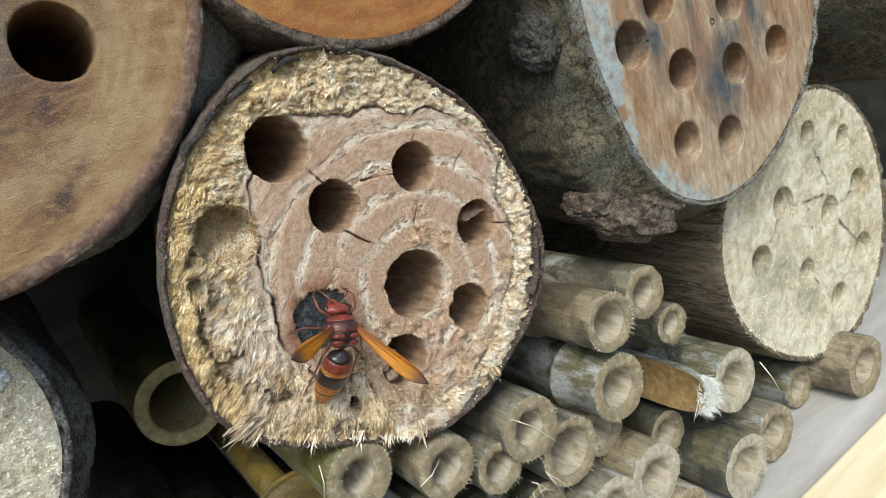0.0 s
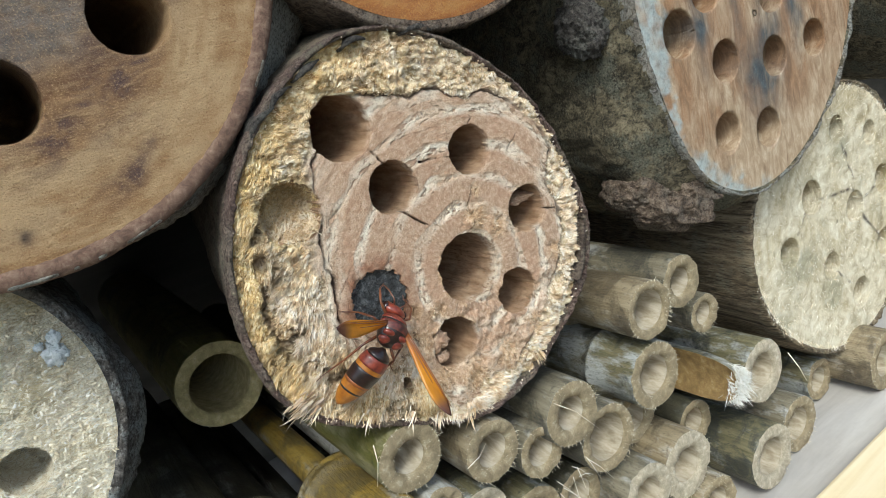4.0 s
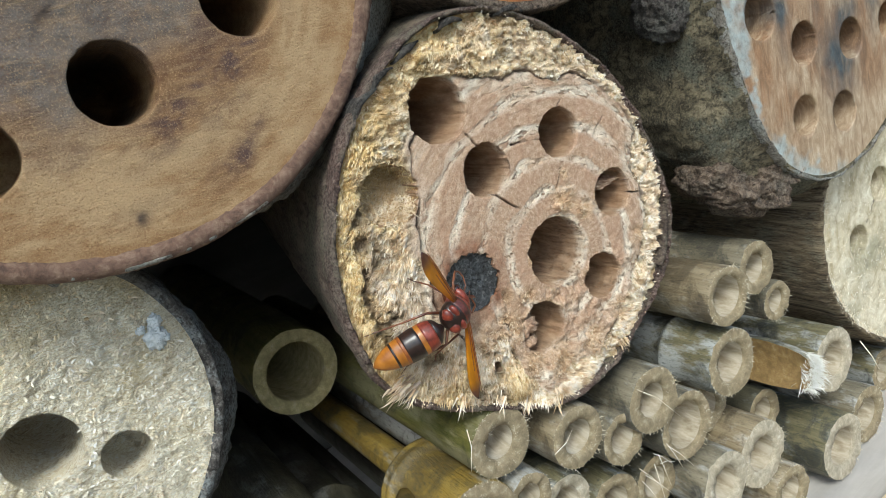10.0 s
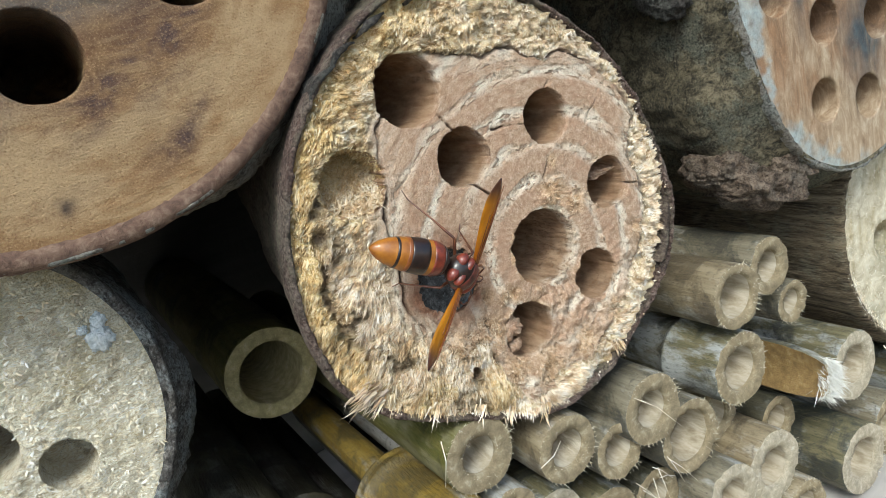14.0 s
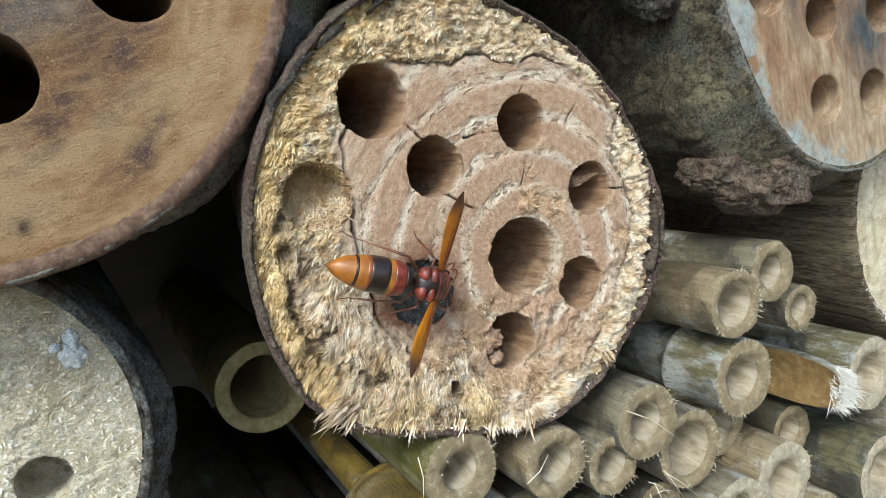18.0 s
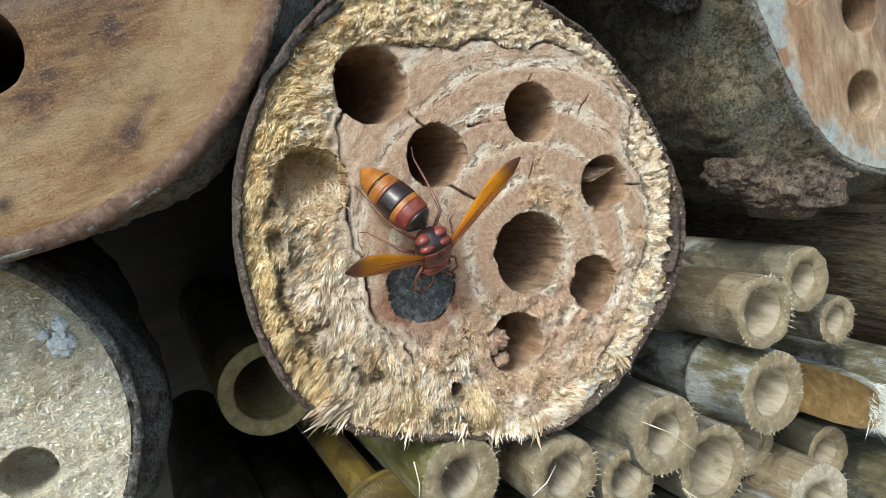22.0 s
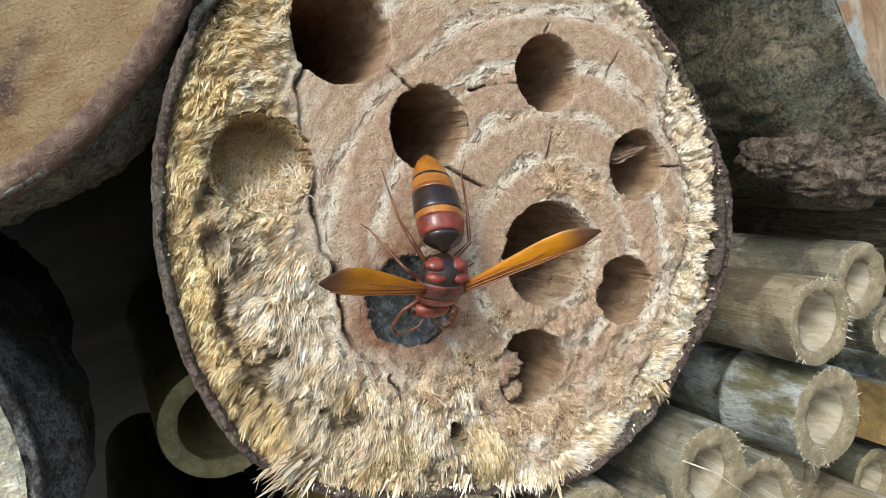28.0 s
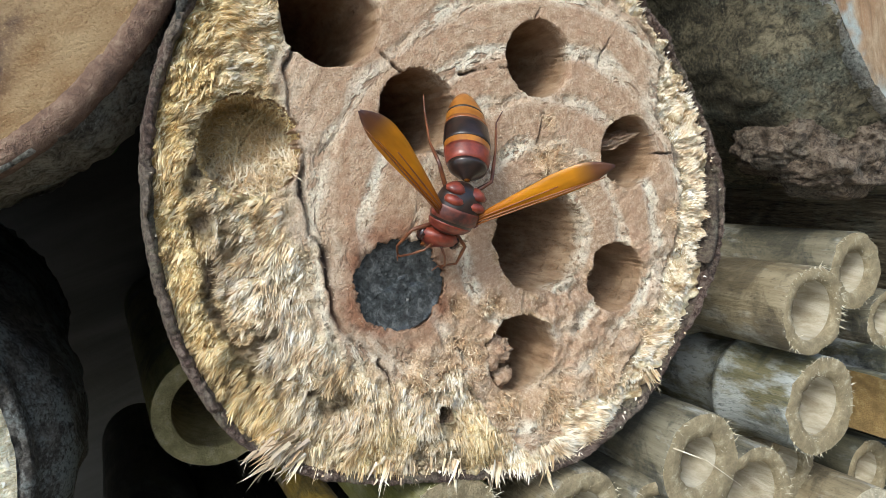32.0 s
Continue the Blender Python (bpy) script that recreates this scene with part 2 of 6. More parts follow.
def bark(name, dark, mean, light, lichen, amount=0.3, along=0.25, scale=1.0):
    g = Graph(name, 0.85)
    v = g.stretched(1.0, along, 1.0)
    a, b, fine = g.noise(420 * scale, 6, 0.7, v, 0.8), g.noise(90 * scale, 5, 0.62, v, 0.5), g.noise(1700, 5, 0.7, g.stretched(1.0, min(1.0, along * 2.5), 1.0))
    c = g.ramp(a, [(0.36, dark), (0.46, mean), (0.60, light)])
    c = g.mix(g.ramp(b, [(0.46, 0.0), (0.56, 0.75)]), c, g.ramp(fine, [(0.36, dark), (0.62, mean)]))
    patch = g.math("ADD", g.noise(70, 5, 0.68), g.math("MULTIPLY", fine, 0.35))
    c = g.mix(g.ramp(patch, [(0.80 - amount * 0.5, 0.0), (0.88 - amount * 0.45, 0.85)]), c, g.ramp(fine, [(0.36, tuple(q * 0.4 for q in lichen)), (0.62, lichen)]))
    c = g.mix(g.ramp(fine, [(0.35, 0.8), (0.46, 0.0)]), c, dark)
    c = g.mix(g.ramp(fine, [(0.55, 0.0), (0.68, 0.7)]), c, light)
    g.bump(a, 0.0022), g.bump(fine, 0.0009)
    return g.done(c)


def bamboo(name, base, second, pale, grime):
    """Weathered bamboo: long streaks, grime and pale bloom; each cane differs a little."""
    g = Graph(name, 0.5)
    long = g.noise(520, 5, 0.65, g.stretched(1.0, 0.05, 1.0))
    spot, fine = g.noise(150, 5, 0.7, g.stretched(1.0, 0.35, 1.0)), g.noise(1900, 4, 0.65, g.stretched(1.0, 0.3, 1.0))
    turn = g.math("MULTIPLY", g.chance(), 0.12)
    c = g.mix(g.ramp(long, [(0.38, 0.0), (0.6, 1.0)]), base, second)
    c = g.mix(g.ramp(g.math("ADD", spot, turn), [(0.54, 0.0), (0.66, 0.85)]), c, pale)
    c = g.mix(g.ramp(g.math("SUBTRACT", g.noise(85, 5, 0.7, None, 0.6), turn), [(0.44, 0.0), (0.56, 0.85)]), c, g.ramp(fine, [(0.35, grime), (0.7, tuple(0.6 * p + 0.4 * q for p, q in zip(grime, base)))]))
    c = g.mix(g.ramp(fine, [(0.3, 0.65), (0.45, 0.0)]), c, grime)
    g.bump(long, 0.0005), g.bump(fine, 0.0003)
    return g.done(c, g.ramp(spot, [(0.3, 0.4), (0.7, 0.75)]))


def cane_pith(name, wall, inner):
    """Cut end and bore of a cane."""
    g = Graph(name, 0.85)
    fine, mid = g.noise(2600, 4, 0.7), g.noise(420, 3)
    c = g.ramp(mid, [(0.3, tuple(v * 0.62 for v in wall)), (0.55, wall), (0.75, inner)])
    c = g.mix(g.ramp(fine, [(0.35, 0.55), (0.6, 0.0)]), c, tuple(v * 0.5 for v in wall))
    g.bump(fine, 0.0006), g.bump(mid, 0.0006, 0.5)
    return g.done(c)


def plain(name, stops, scale, rough=0.7, bump=0.0003, along=(1.0, 1.0, 1.0), **more):
    g = Graph(name, rough)
    v = g.stretched(*along)
    n = g.noise(scale, 5, 0.65, v, 0.4)
    c = g.ramp(n, [(0.3 + 0.4 * k / max(1, len(stops) - 1), s) for k, s in enumerate(stops)])
    g.bump(n, bump), g.bump(g.noise(scale * 7, 3), bump * 0.4)
    return g.done(c, None, **more)


def chitin(name, stops, scale=900, rough=0.32):
    g = Graph(name, rough)
    n = g.noise(scale, 3)
    g.bump(g.noise(9000, 2), 0.00003, 0.5)
    return g.done(g.ramp(n, [(0.35, stops[0]), (0.65, stops[1])]), None, Coat_Weight=0.25)


def wing_skin():
    g = Graph("amber_wing", 0.28)
    x = g.axis(0)
    tone = g.ramp(g.math("MULTIPLY", x, 1 / 0.0185), [(0.0, (0.30, 0.09, 0.01)), (0.2, (0.62, 0.22, 0.010)), (0.45, (0.80, 0.36, 0.014)), (0.74, (0.78, 0.35, 0.02)), (0.88, (0.22, 0.10, 0.06)), (1.0, (0.085, 0.045, 0.05))])
    tone = g.mix(g.ramp(g.noise(420, 3, 0.6, g.stretched(0.25, 1.0, 1.0)), [(0.45, 0.0), (0.7, 0.45)]), tone, (0.34, 0.12, 0.012))
    g.bump(g.noise(1200, 2, 0.5, g.stretched(0.2, 1.0, 1.0)), 0.0001)
    thin = g.tree.nodes.new("ShaderNodeBsdfTranslucent")
    g.put(thin.inputs["Color"], tone)
    both = g.tree.nodes.new("ShaderNodeMixShader")
    both.inputs[0].default_value = 0.4
    mat = g.done(tone, None, Alpha=0.92)
    g.put(both.inputs[1], g.bsdf.outputs[0]), g.put(both.inputs[2], thin.outputs[0])
    g.put(g.tree.nodes["Material Output"].inputs[0], both.outputs[0])
    return mat


HEART_LOG = sawn_fibrous()
TAN_END = sawn_smooth("tan_sawn_end", (0.165, 0.076, 0.028), (0.335, 0.19, 0.078), (0.49, 0.335, 0.175), (0.065, 0.036, 0.040), (0.19, 0.165, 0.145))
STAINED_END = sawn_streaked("stained_sawn_end", (0.24, 0.155, 0.09), (0.42, 0.30, 0.185), (0.64, 0.53, 0.38), (0.35, 0.185, 0.085), (0.035, 0.045, 0.05), (0.36, 0.41, 0.40), (1.0, 1.0, 0.32))
PALE_END = sawn_streaked("pale_sawn_end", (0.32, 0.255, 0.15), (0.64, 0.57, 0.41), (0.89, 0.85, 0.71), (0.54, 0.43, 0.22), (0.20, 0.19, 0.13), (0.60, 0.58, 0.47), (0.45, 1.0, 0.5))
RESIN_END = sawn_smooth("orange_resin_end", (0.17, 0.045, 0.012), (0.40, 0.15, 0.03), (0.56, 0.31, 0.09), (0.13, 0.05, 0.02), (0.40, 0.28, 0.12), 0.28)
CHAFF_END = chaff_wood()
BARK_BROWN = bark("thin_brown_bark", (0.06, 0.040, 0.032), (0.165, 0.12, 0.09), (0.28, 0.22, 0.16), (0.26, 0.23, 0.16), 0.3, 0.3)
BARK_DARK = bark("olive_mottled_bark", (0.026, 0.023, 0.015), (0.135, 0.112, 0.066), (0.38, 0.32, 0.20), (0.23, 0.235, 0.175), 0.26, 0.8)
BARK_CUT = plain("cut_bark_edge", [(0.085, 0.048, 0.034), (0.175, 0.104, 0.070), (0.29, 0.20, 0.14)], 620, 0.85, 0.0006)
BARK_GREY = bark("grey_rough_bark", (0.06, 0.052, 0.043), (0.26, 0.23, 0.185), (0.50, 0.46, 0.39), (0.48, 0.49, 0.44), 0.36, 0.6)
BARK_BLACK = bark("dark_grey_bark_flake", (0.03, 0.026, 0.024), (0.10, 0.088, 0.078), (0.20, 0.18, 0.155), (0.22, 0.22, 0.19), 0.2, 0.7, 1.6)
BARK_INNER = bark("dark_inner_bark", (0.05, 0.030, 0.025), (0.17, 0.105, 0.082), (0.36, 0.27, 0.22), (0.32, 0.26, 0.20), 0.3, 1.0, 2.2)
BARK_LICHEN = bark("lichen_grey_bark", (0.045, 0.040, 0.036), (0.15, 0.135, 0.12), (0.34, 0.32, 0.29), (0.46, 0.50, 0.49), 0.30, 0.7)
BARK_GRAIN = bark("split_brown_wood", (0.06, 0.044, 0.028), (0.22, 0.165, 0.10), (0.42, 0.34, 0.22), (0.30, 0.27, 0.19), 0.2, 0.06)
BARK_RED = bark("reddish_bark", (0.045, 0.032, 0.024), (0.17, 0.118, 0.080), (0.37, 0.285, 0.205), (0.30, 0.25, 0.19), 0.2, 0.7, 1.6)
CANE_GREY = bamboo("grey_weathered_bamboo", (0.165, 0.142, 0.092), (0.265, 0.235, 0.165), (0.45, 0.45, 0.42), (0.045, 0.045, 0.039))
CANE_TAN = bamboo("tan_bamboo", (0.23, 0.18, 0.105), (0.34, 0.28, 0.178), (0.50, 0.47, 0.40), (0.085, 0.066, 0.042))
# bamboo darkened by colour, standing in for shade low in the pile
CANE_SHADE = bamboo("shade_tinted_bamboo", (0.05, 0.047, 0.03), (0.085, 0.078, 0.05), (0.17, 0.17, 0.155), (0.022, 0.022, 0.017))
CANE_GREEN = bamboo("green_bamboo", (0.10, 0.10, 0.022), (0.155, 0.14, 0.04), (0.24, 0.22, 0.12), (0.045, 0.042, 0.022))
CANE_DARK = bamboo("dark_mossy_bamboo", (0.125, 0.112, 0.058), (0.22, 0.195, 0.11), (0.42, 0.435, 0.42), (0.035, 0.042, 0.042))
CANE_YELLOW = bamboo("yellow_bamboo", (0.23, 0.15, 0.025), (0.29, 0.205, 0.05), (0.30, 0.285, 0.24), (0.07, 0.058, 0.03))
PITH = cane_pith("bamboo_cut_end", (0.42, 0.335, 0.20), (0.68, 0.595, 0.42))
PITH_PALE = cane_pith("pale_bamboo_cut_end", (0.62, 0.54, 0.39), (0.84, 0.80, 0.68))
PITH_GREEN = cane_pith("green_bamboo_cut_end", (0.54, 0.47, 0.24), (0.66, 0.60, 0.38))
# inside of the canes: some of the tube's shade is in this colour
BORE = plain("shaded_bamboo_bore", [(0.30, 0.24, 0.155), (0.49, 0.425, 0.31), (0.66, 0.605, 0.49)], 420, 0.85, 0.0006, (1.0, 0.3, 1.0))
HAIR = plain("torn_bamboo_hair", [(0.56, 0.47, 0.30), (0.74, 0.67, 0.50), (0.86, 0.82, 0.70)], 900, 0.8)
HAIR_WHITE = plain("crushed_white_fibre", [(0.70, 0.68, 0.58), (0.86, 0.85, 0.78), (0.93, 0.93, 0.90)], 900, 0.8)
PITH_YELLOW = cane_pith("ochre_split_bamboo", (0.42, 0.27, 0.10), (0.60, 0.45, 0.22))
FLESH = plain("bamboo_inner_membrane", [(0.45, 0.42, 0.36), (0.62, 0.60, 0.54), (0.72, 0.71, 0.66)], 300, 0.8)


def straw_fibre(name, stops):
    g = Graph(name, 0.8)
    tone = g.math("ADD", g.math("MULTIPLY", g.island(), 0.4), g.math("MULTIPLY", g.noise(520, 4, 0.65), 0.6))
    c = g.ramp(tone, [(0.22 + 0.56 * k / (len(stops) - 1), q) for k, q in enumerate(stops)])
    clump = g.noise(330, 3, 0.6)
    c = g.mix(g.ramp(clump, [(0.50, 0.0), (0.62, 0.75)]), c, stops[-1])
    c = g.mix(g.ramp(clump, [(0.36, 0.8), (0.47, 0.0)]), c, tuple(0.75 * v for v in stops[0]))
    c = g.mix(g.math("MULTIPLY", g.attr("gold"), 0.8), c, g.ramp(tone, [(0.25, (0.50, 0.30, 0.09)), (0.45, (0.80, 0.57, 0.22)), (0.75, (0.95, 0.84, 0.54))]))
    c = g.mix(g.math("MULTIPLY", g.attr("stain"), 0.8), c, (0.24, 0.14, 0.07))
    c = g.mix(g.ramp(g.noise(210, 4, 0.65), [(0.53, 0.0), (0.66, 0.3)]), c, (0.60, 0.39, 0.19))
    return g.done(c)


FIBRE = straw_fibre("torn_wood_fibre", [(0.62, 0.42, 0.25), (0.90, 0.72, 0.49), (0.97, 0.86, 0.67), (0.99, 0.95, 0.86)])
FIBRE_PALE = straw_fibre("pale_wood_fibre", [(0.72, 0.61, 0.42), (0.85, 0.77, 0.58), (0.92, 0.87, 0.72), (0.97, 0.95, 0.90)])
FIBRE_HEART = straw_fibre("torn_heart_fibre", [(0.50, 0.30, 0.19), (0.68, 0.46, 0.31), (0.80, 0.61, 0.45), (0.90, 0.77, 0.62)])
PINE = plain("pale_pine", [(0.62, 0.46, 0.24), (0.78, 0.64, 0.39), (0.88, 0.78, 0.55)], 60, 0.6, 0.0003, (0.12, 1.0, 1.0))
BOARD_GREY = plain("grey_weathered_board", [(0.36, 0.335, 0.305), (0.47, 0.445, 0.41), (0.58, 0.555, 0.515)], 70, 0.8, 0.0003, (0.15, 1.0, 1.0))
# near black: the deep shade behind the logs is put into the colour
BOARD_DARK = plain("shade_dark_board", [(0.04, 0.038, 0.034), (0.07, 0.067, 0.06), (0.11, 0.105, 0.095)], 50, 0.85, 0.0004, (0.15, 1.0, 1.0))
MUD = plain("wet_black_mud", [(0.035, 0.038, 0.040), (0.085, 0.092, 0.096), (0.26, 0.27, 0.275)], 1100, 0.12, 0.0016, (1.0, 1.0, 1.0), Coat_Weight=0.8, Coat_Roughness=0.06)
LICHEN_WHITE = plain("white_lichen", [(0.60, 0.66, 0.66), (0.80, 0.84, 0.84), (0.92, 0.94, 0.94)], 900, 0.85, 0.0004)
LEAF = plain("green_leaf", [(0.04, 0.11, 0.025), (0.08, 0.19, 0.045)], 200, 0.5)
SOIL = plain("garden_soil", [(0.05, 0.04, 0.028), (0.09, 0.075, 0.05), (0.13, 0.11, 0.075)], 9, 0.95, 0.01)
RUST = chitin("rust_red_chitin", ((0.10, 0.016, 0.010), (0.27, 0.048, 0.024)), 700, 0.42)
RUST_DARK = chitin("dull_red_chitin", ((0.035, 0.012, 0.010), (0.21, 0.045, 0.026)), 520, 0.5)
BLACK = chitin("black_chitin", ((0.012, 0.008, 0.007), (0.03, 0.014, 0.01)))
ORANGE = chitin("orange_chitin", ((0.22, 0.066, 0.008), (0.44, 0.17, 0.018)), 350, 0.4)
BROWN = chitin("brown_chitin", ((0.20, 0.06, 0.015), (0.28, 0.09, 0.02)))
LEG_RED = chitin("leg_chitin", ((0.07, 0.022, 0.012), (0.22, 0.075, 0.025)), 250)
EYE = chitin("dark_eye", ((0.02, 0.008, 0.006), (0.035, 0.012, 0.01)), 900, 0.15)
WING = wing_skin()


# ---- builders ----
def mesh_of(name, verts, faces, smooth=True, attrs=None):
    me = bpy.data.meshes.new(name)
    me.from_pydata([tuple(v) for v in np.asarray(verts, float).tolist()], [], [tuple(f) for f in (faces.tolist() if isinstance(faces, np.ndarray) else faces)])
    if smooth:
        me.polygons.foreach_set("use_smooth", np.ones(len(me.polygons), bool))
    for key, values in (attrs or {}).items():
        me.attributes.new(key, "FLOAT", "POINT").data.foreach_set("value", np.ascontiguousarray(values, np.float32))
    me.update()
    return me


def part(name, data, material, parent, label=""):
    """One mesh object under a thing or a part; data is a mesh or a bmesh."""
    if isinstance(data, bmesh.types.BMesh):
        bm, data = data, bpy.data.meshes.new(name)
        bm.to_mesh(data)
        bm.free()
    if material and not data.materials:
        data.materials.append(material)
    ob = new(name, data)
    ob.parent = parent
    if label:
        ob["label"] = label
    return ob


def thing(name, m, label, category, group="", kind=""):
    ob = new(name)
    ob.empty_display_size = 0.01
    ob.matrix_basis = m
    return tagged(ob, label, category, group, kind)


def loft(rings, closed=True, cap0=False, cap1=False):
    """Verts and quads through rings of equal length."""
    n, k = len(rings[0]), len(rings)
    verts = [p for r in rings for p in r]
    faces = []
    for a in range(k - 1):
        for b in range(n if closed else n - 1):
            c = (b + 1) % n
            faces.append((a * n + b, a * n + c, (a + 1) * n + c, (a + 1) * n + b))
    if cap0:
        verts.append(tuple(np.mean(rings[0], 0)))
        faces += [((b + 1) % n, b, len(verts) - 1) for b in range(n)]
    if cap1:
        verts.append(tuple(np.mean(rings[-1], 0)))
        faces += [((k - 1) * n + b, (k - 1) * n + (b + 1) % n, len(verts) - 1) for b in range(n)]
    return verts, faces


def sweep(points, radii, sides=6, flat=1.0):
    """A tapered tube along points."""
    pts = [Vector(p) for p in points]
    rings = []
    side = None
    for i, p in enumerate(pts):
        d = (pts[min(i + 1, len(pts) - 1)] - pts[max(i - 1, 0)]).normalized()
        side = d.orthogonal().normalized() if side is None else (side - d * side.dot(d)).normalized()
        up = d.cross(side)
        rings.append([tuple(p + float(radii[i]) * (side * math.cos(a) + up * math.sin(a) * flat)) for a in np.linspace(0, 2 * math.pi, sides, endpoint=False)])
    return loft(rings, True, True, True)


def radius_at(theta, terms):
    """Outline radius: the mean, then cosine and sine of each further turn."""
    r = np.full_like(theta, terms[0])
    for k in range((len(terms) - 1) // 2):
        r = r + terms[1 + 2 * k] * np.cos((k + 2) * theta) + terms[2 + 2 * k] * np.sin((k + 2) * theta)
    return r


def fibres(name, roots, aims, lengths, widths, material, parent, label, marks=None):
    """Many thin torn splinters in one mesh: each a bent three-sided blade."""
    p, d = np.asarray(roots, float), np.asarray(aims, float)
    k = len(p)
    l, w = np.broadcast_to(lengths, (k,))[:, None], np.broadcast_to(widths, (k,))[:, None]
    d = d / np.linalg.norm(d, axis=1, keepdims=True)
    s = np.cross(d, RNG.normal(size=(k, 3)))
    s /= np.linalg.norm(s, axis=1, keepdims=True) + 1e-9
    n = np.cross(d, s)
    bend = RNG.normal(0, 0.18, (k, 3)) * l
    rows = []
    for at, q in ((0.0, 1.0), (0.55, 0.8)):
        c = p + d * l * at + bend * at * at
        rows += [c + s * w * q, c - s * w * 0.8 * q + n * w * 0.22 * q, c - s * w * 0.3 * q - n * w * 0.4 * q]
    rows.append(p + d * l + bend)
    verts = np.stack(rows, 1).reshape(-1, 3)
    faces = []
    for o in range(0, 7 * k, 7):
        for a, b in ((0, 1), (1, 2), (2, 0)):
            faces += [(o + a, o + b, o + 3 + b, o + 3 + a), (o + 3 + a, o + 3 + b, o + 6)]
    zones = {key: np.repeat(marks[key], 7) for key in ("gold", "stain")} if marks else None
    ob = part(name, mesh_of(name, verts.tolist(), faces, False, zones), material, parent, label)
    ob["kind"] = "stuff"
    return ob


def flakes(name, roots, aims, lengths, widths, material, parent, label, marks=None):
    """Torn shingles of fibre in one mesh: flat wedges with jagged tips, lifted at the tip."""
    verts, faces, count = [], [], []
    m = 4
    for p, d, l, w in zip(roots, aims, lengths, widths):
        d = d / np.linalg.norm(d)
        s = np.cross(d, (0.0, 1.0, 0.0)) + RNG.normal(0, 0.25, 3)
        s /= np.linalg.norm(s)
        n = np.cross(s, d)
        if n[1] > 0:
            n = -n
        o, thick = len(verts), w * RNG.uniform(0.25, 0.5)
        teeth = RNG.uniform(0.6, 1.1, m + 1)
        crown = RNG.uniform(0.1, 0.35) * w
        for side in (1.0, 0.0):
            for at in (0.0, 0.5, 1.0):
                for k in range(m + 1):
                    q = 2.0 * k / m - 1.0
                    wide = w * (1.0 - 0.35 * at) * q
                    along = l * at * (teeth[k] if at == 1.0 else 1.0)
                    verts.append(p + d * along + s * wide + n * ((crown * (1 - q * q) + RNG.uniform(-0.12, 0.12) * w) + thick * side * (1.0 - 0.8 * at)))
        row, low = m + 1, 3 * (m + 1)
        for a in range(2):
            for k in range(m):
                f = (o + a * row + k, o + a * row + k + 1, o + (a + 1) * row + k + 1, o + (a + 1) * row + k)
                faces.append(f)
                faces.append(tuple(low + q for q in f[::-1]))
        rim = [o + k for k in range(row)] + [o + row + m] + [o + 2 * row + k for k in range(m, -1, -1)] + [o + row]
        for a, b in zip(rim, rim[1:] + rim[:1]):
            faces.append((b, a, a + low, b + low))
        count.append(6 * row)
    zones = {key: np.repeat(marks[key], count) for key in ("gold", "stain")} if marks else None
    ob = part(name, mesh_of(name, verts, faces, False, zones), material, parent, label)
    ob["kind"] = "stuff"
    return ob


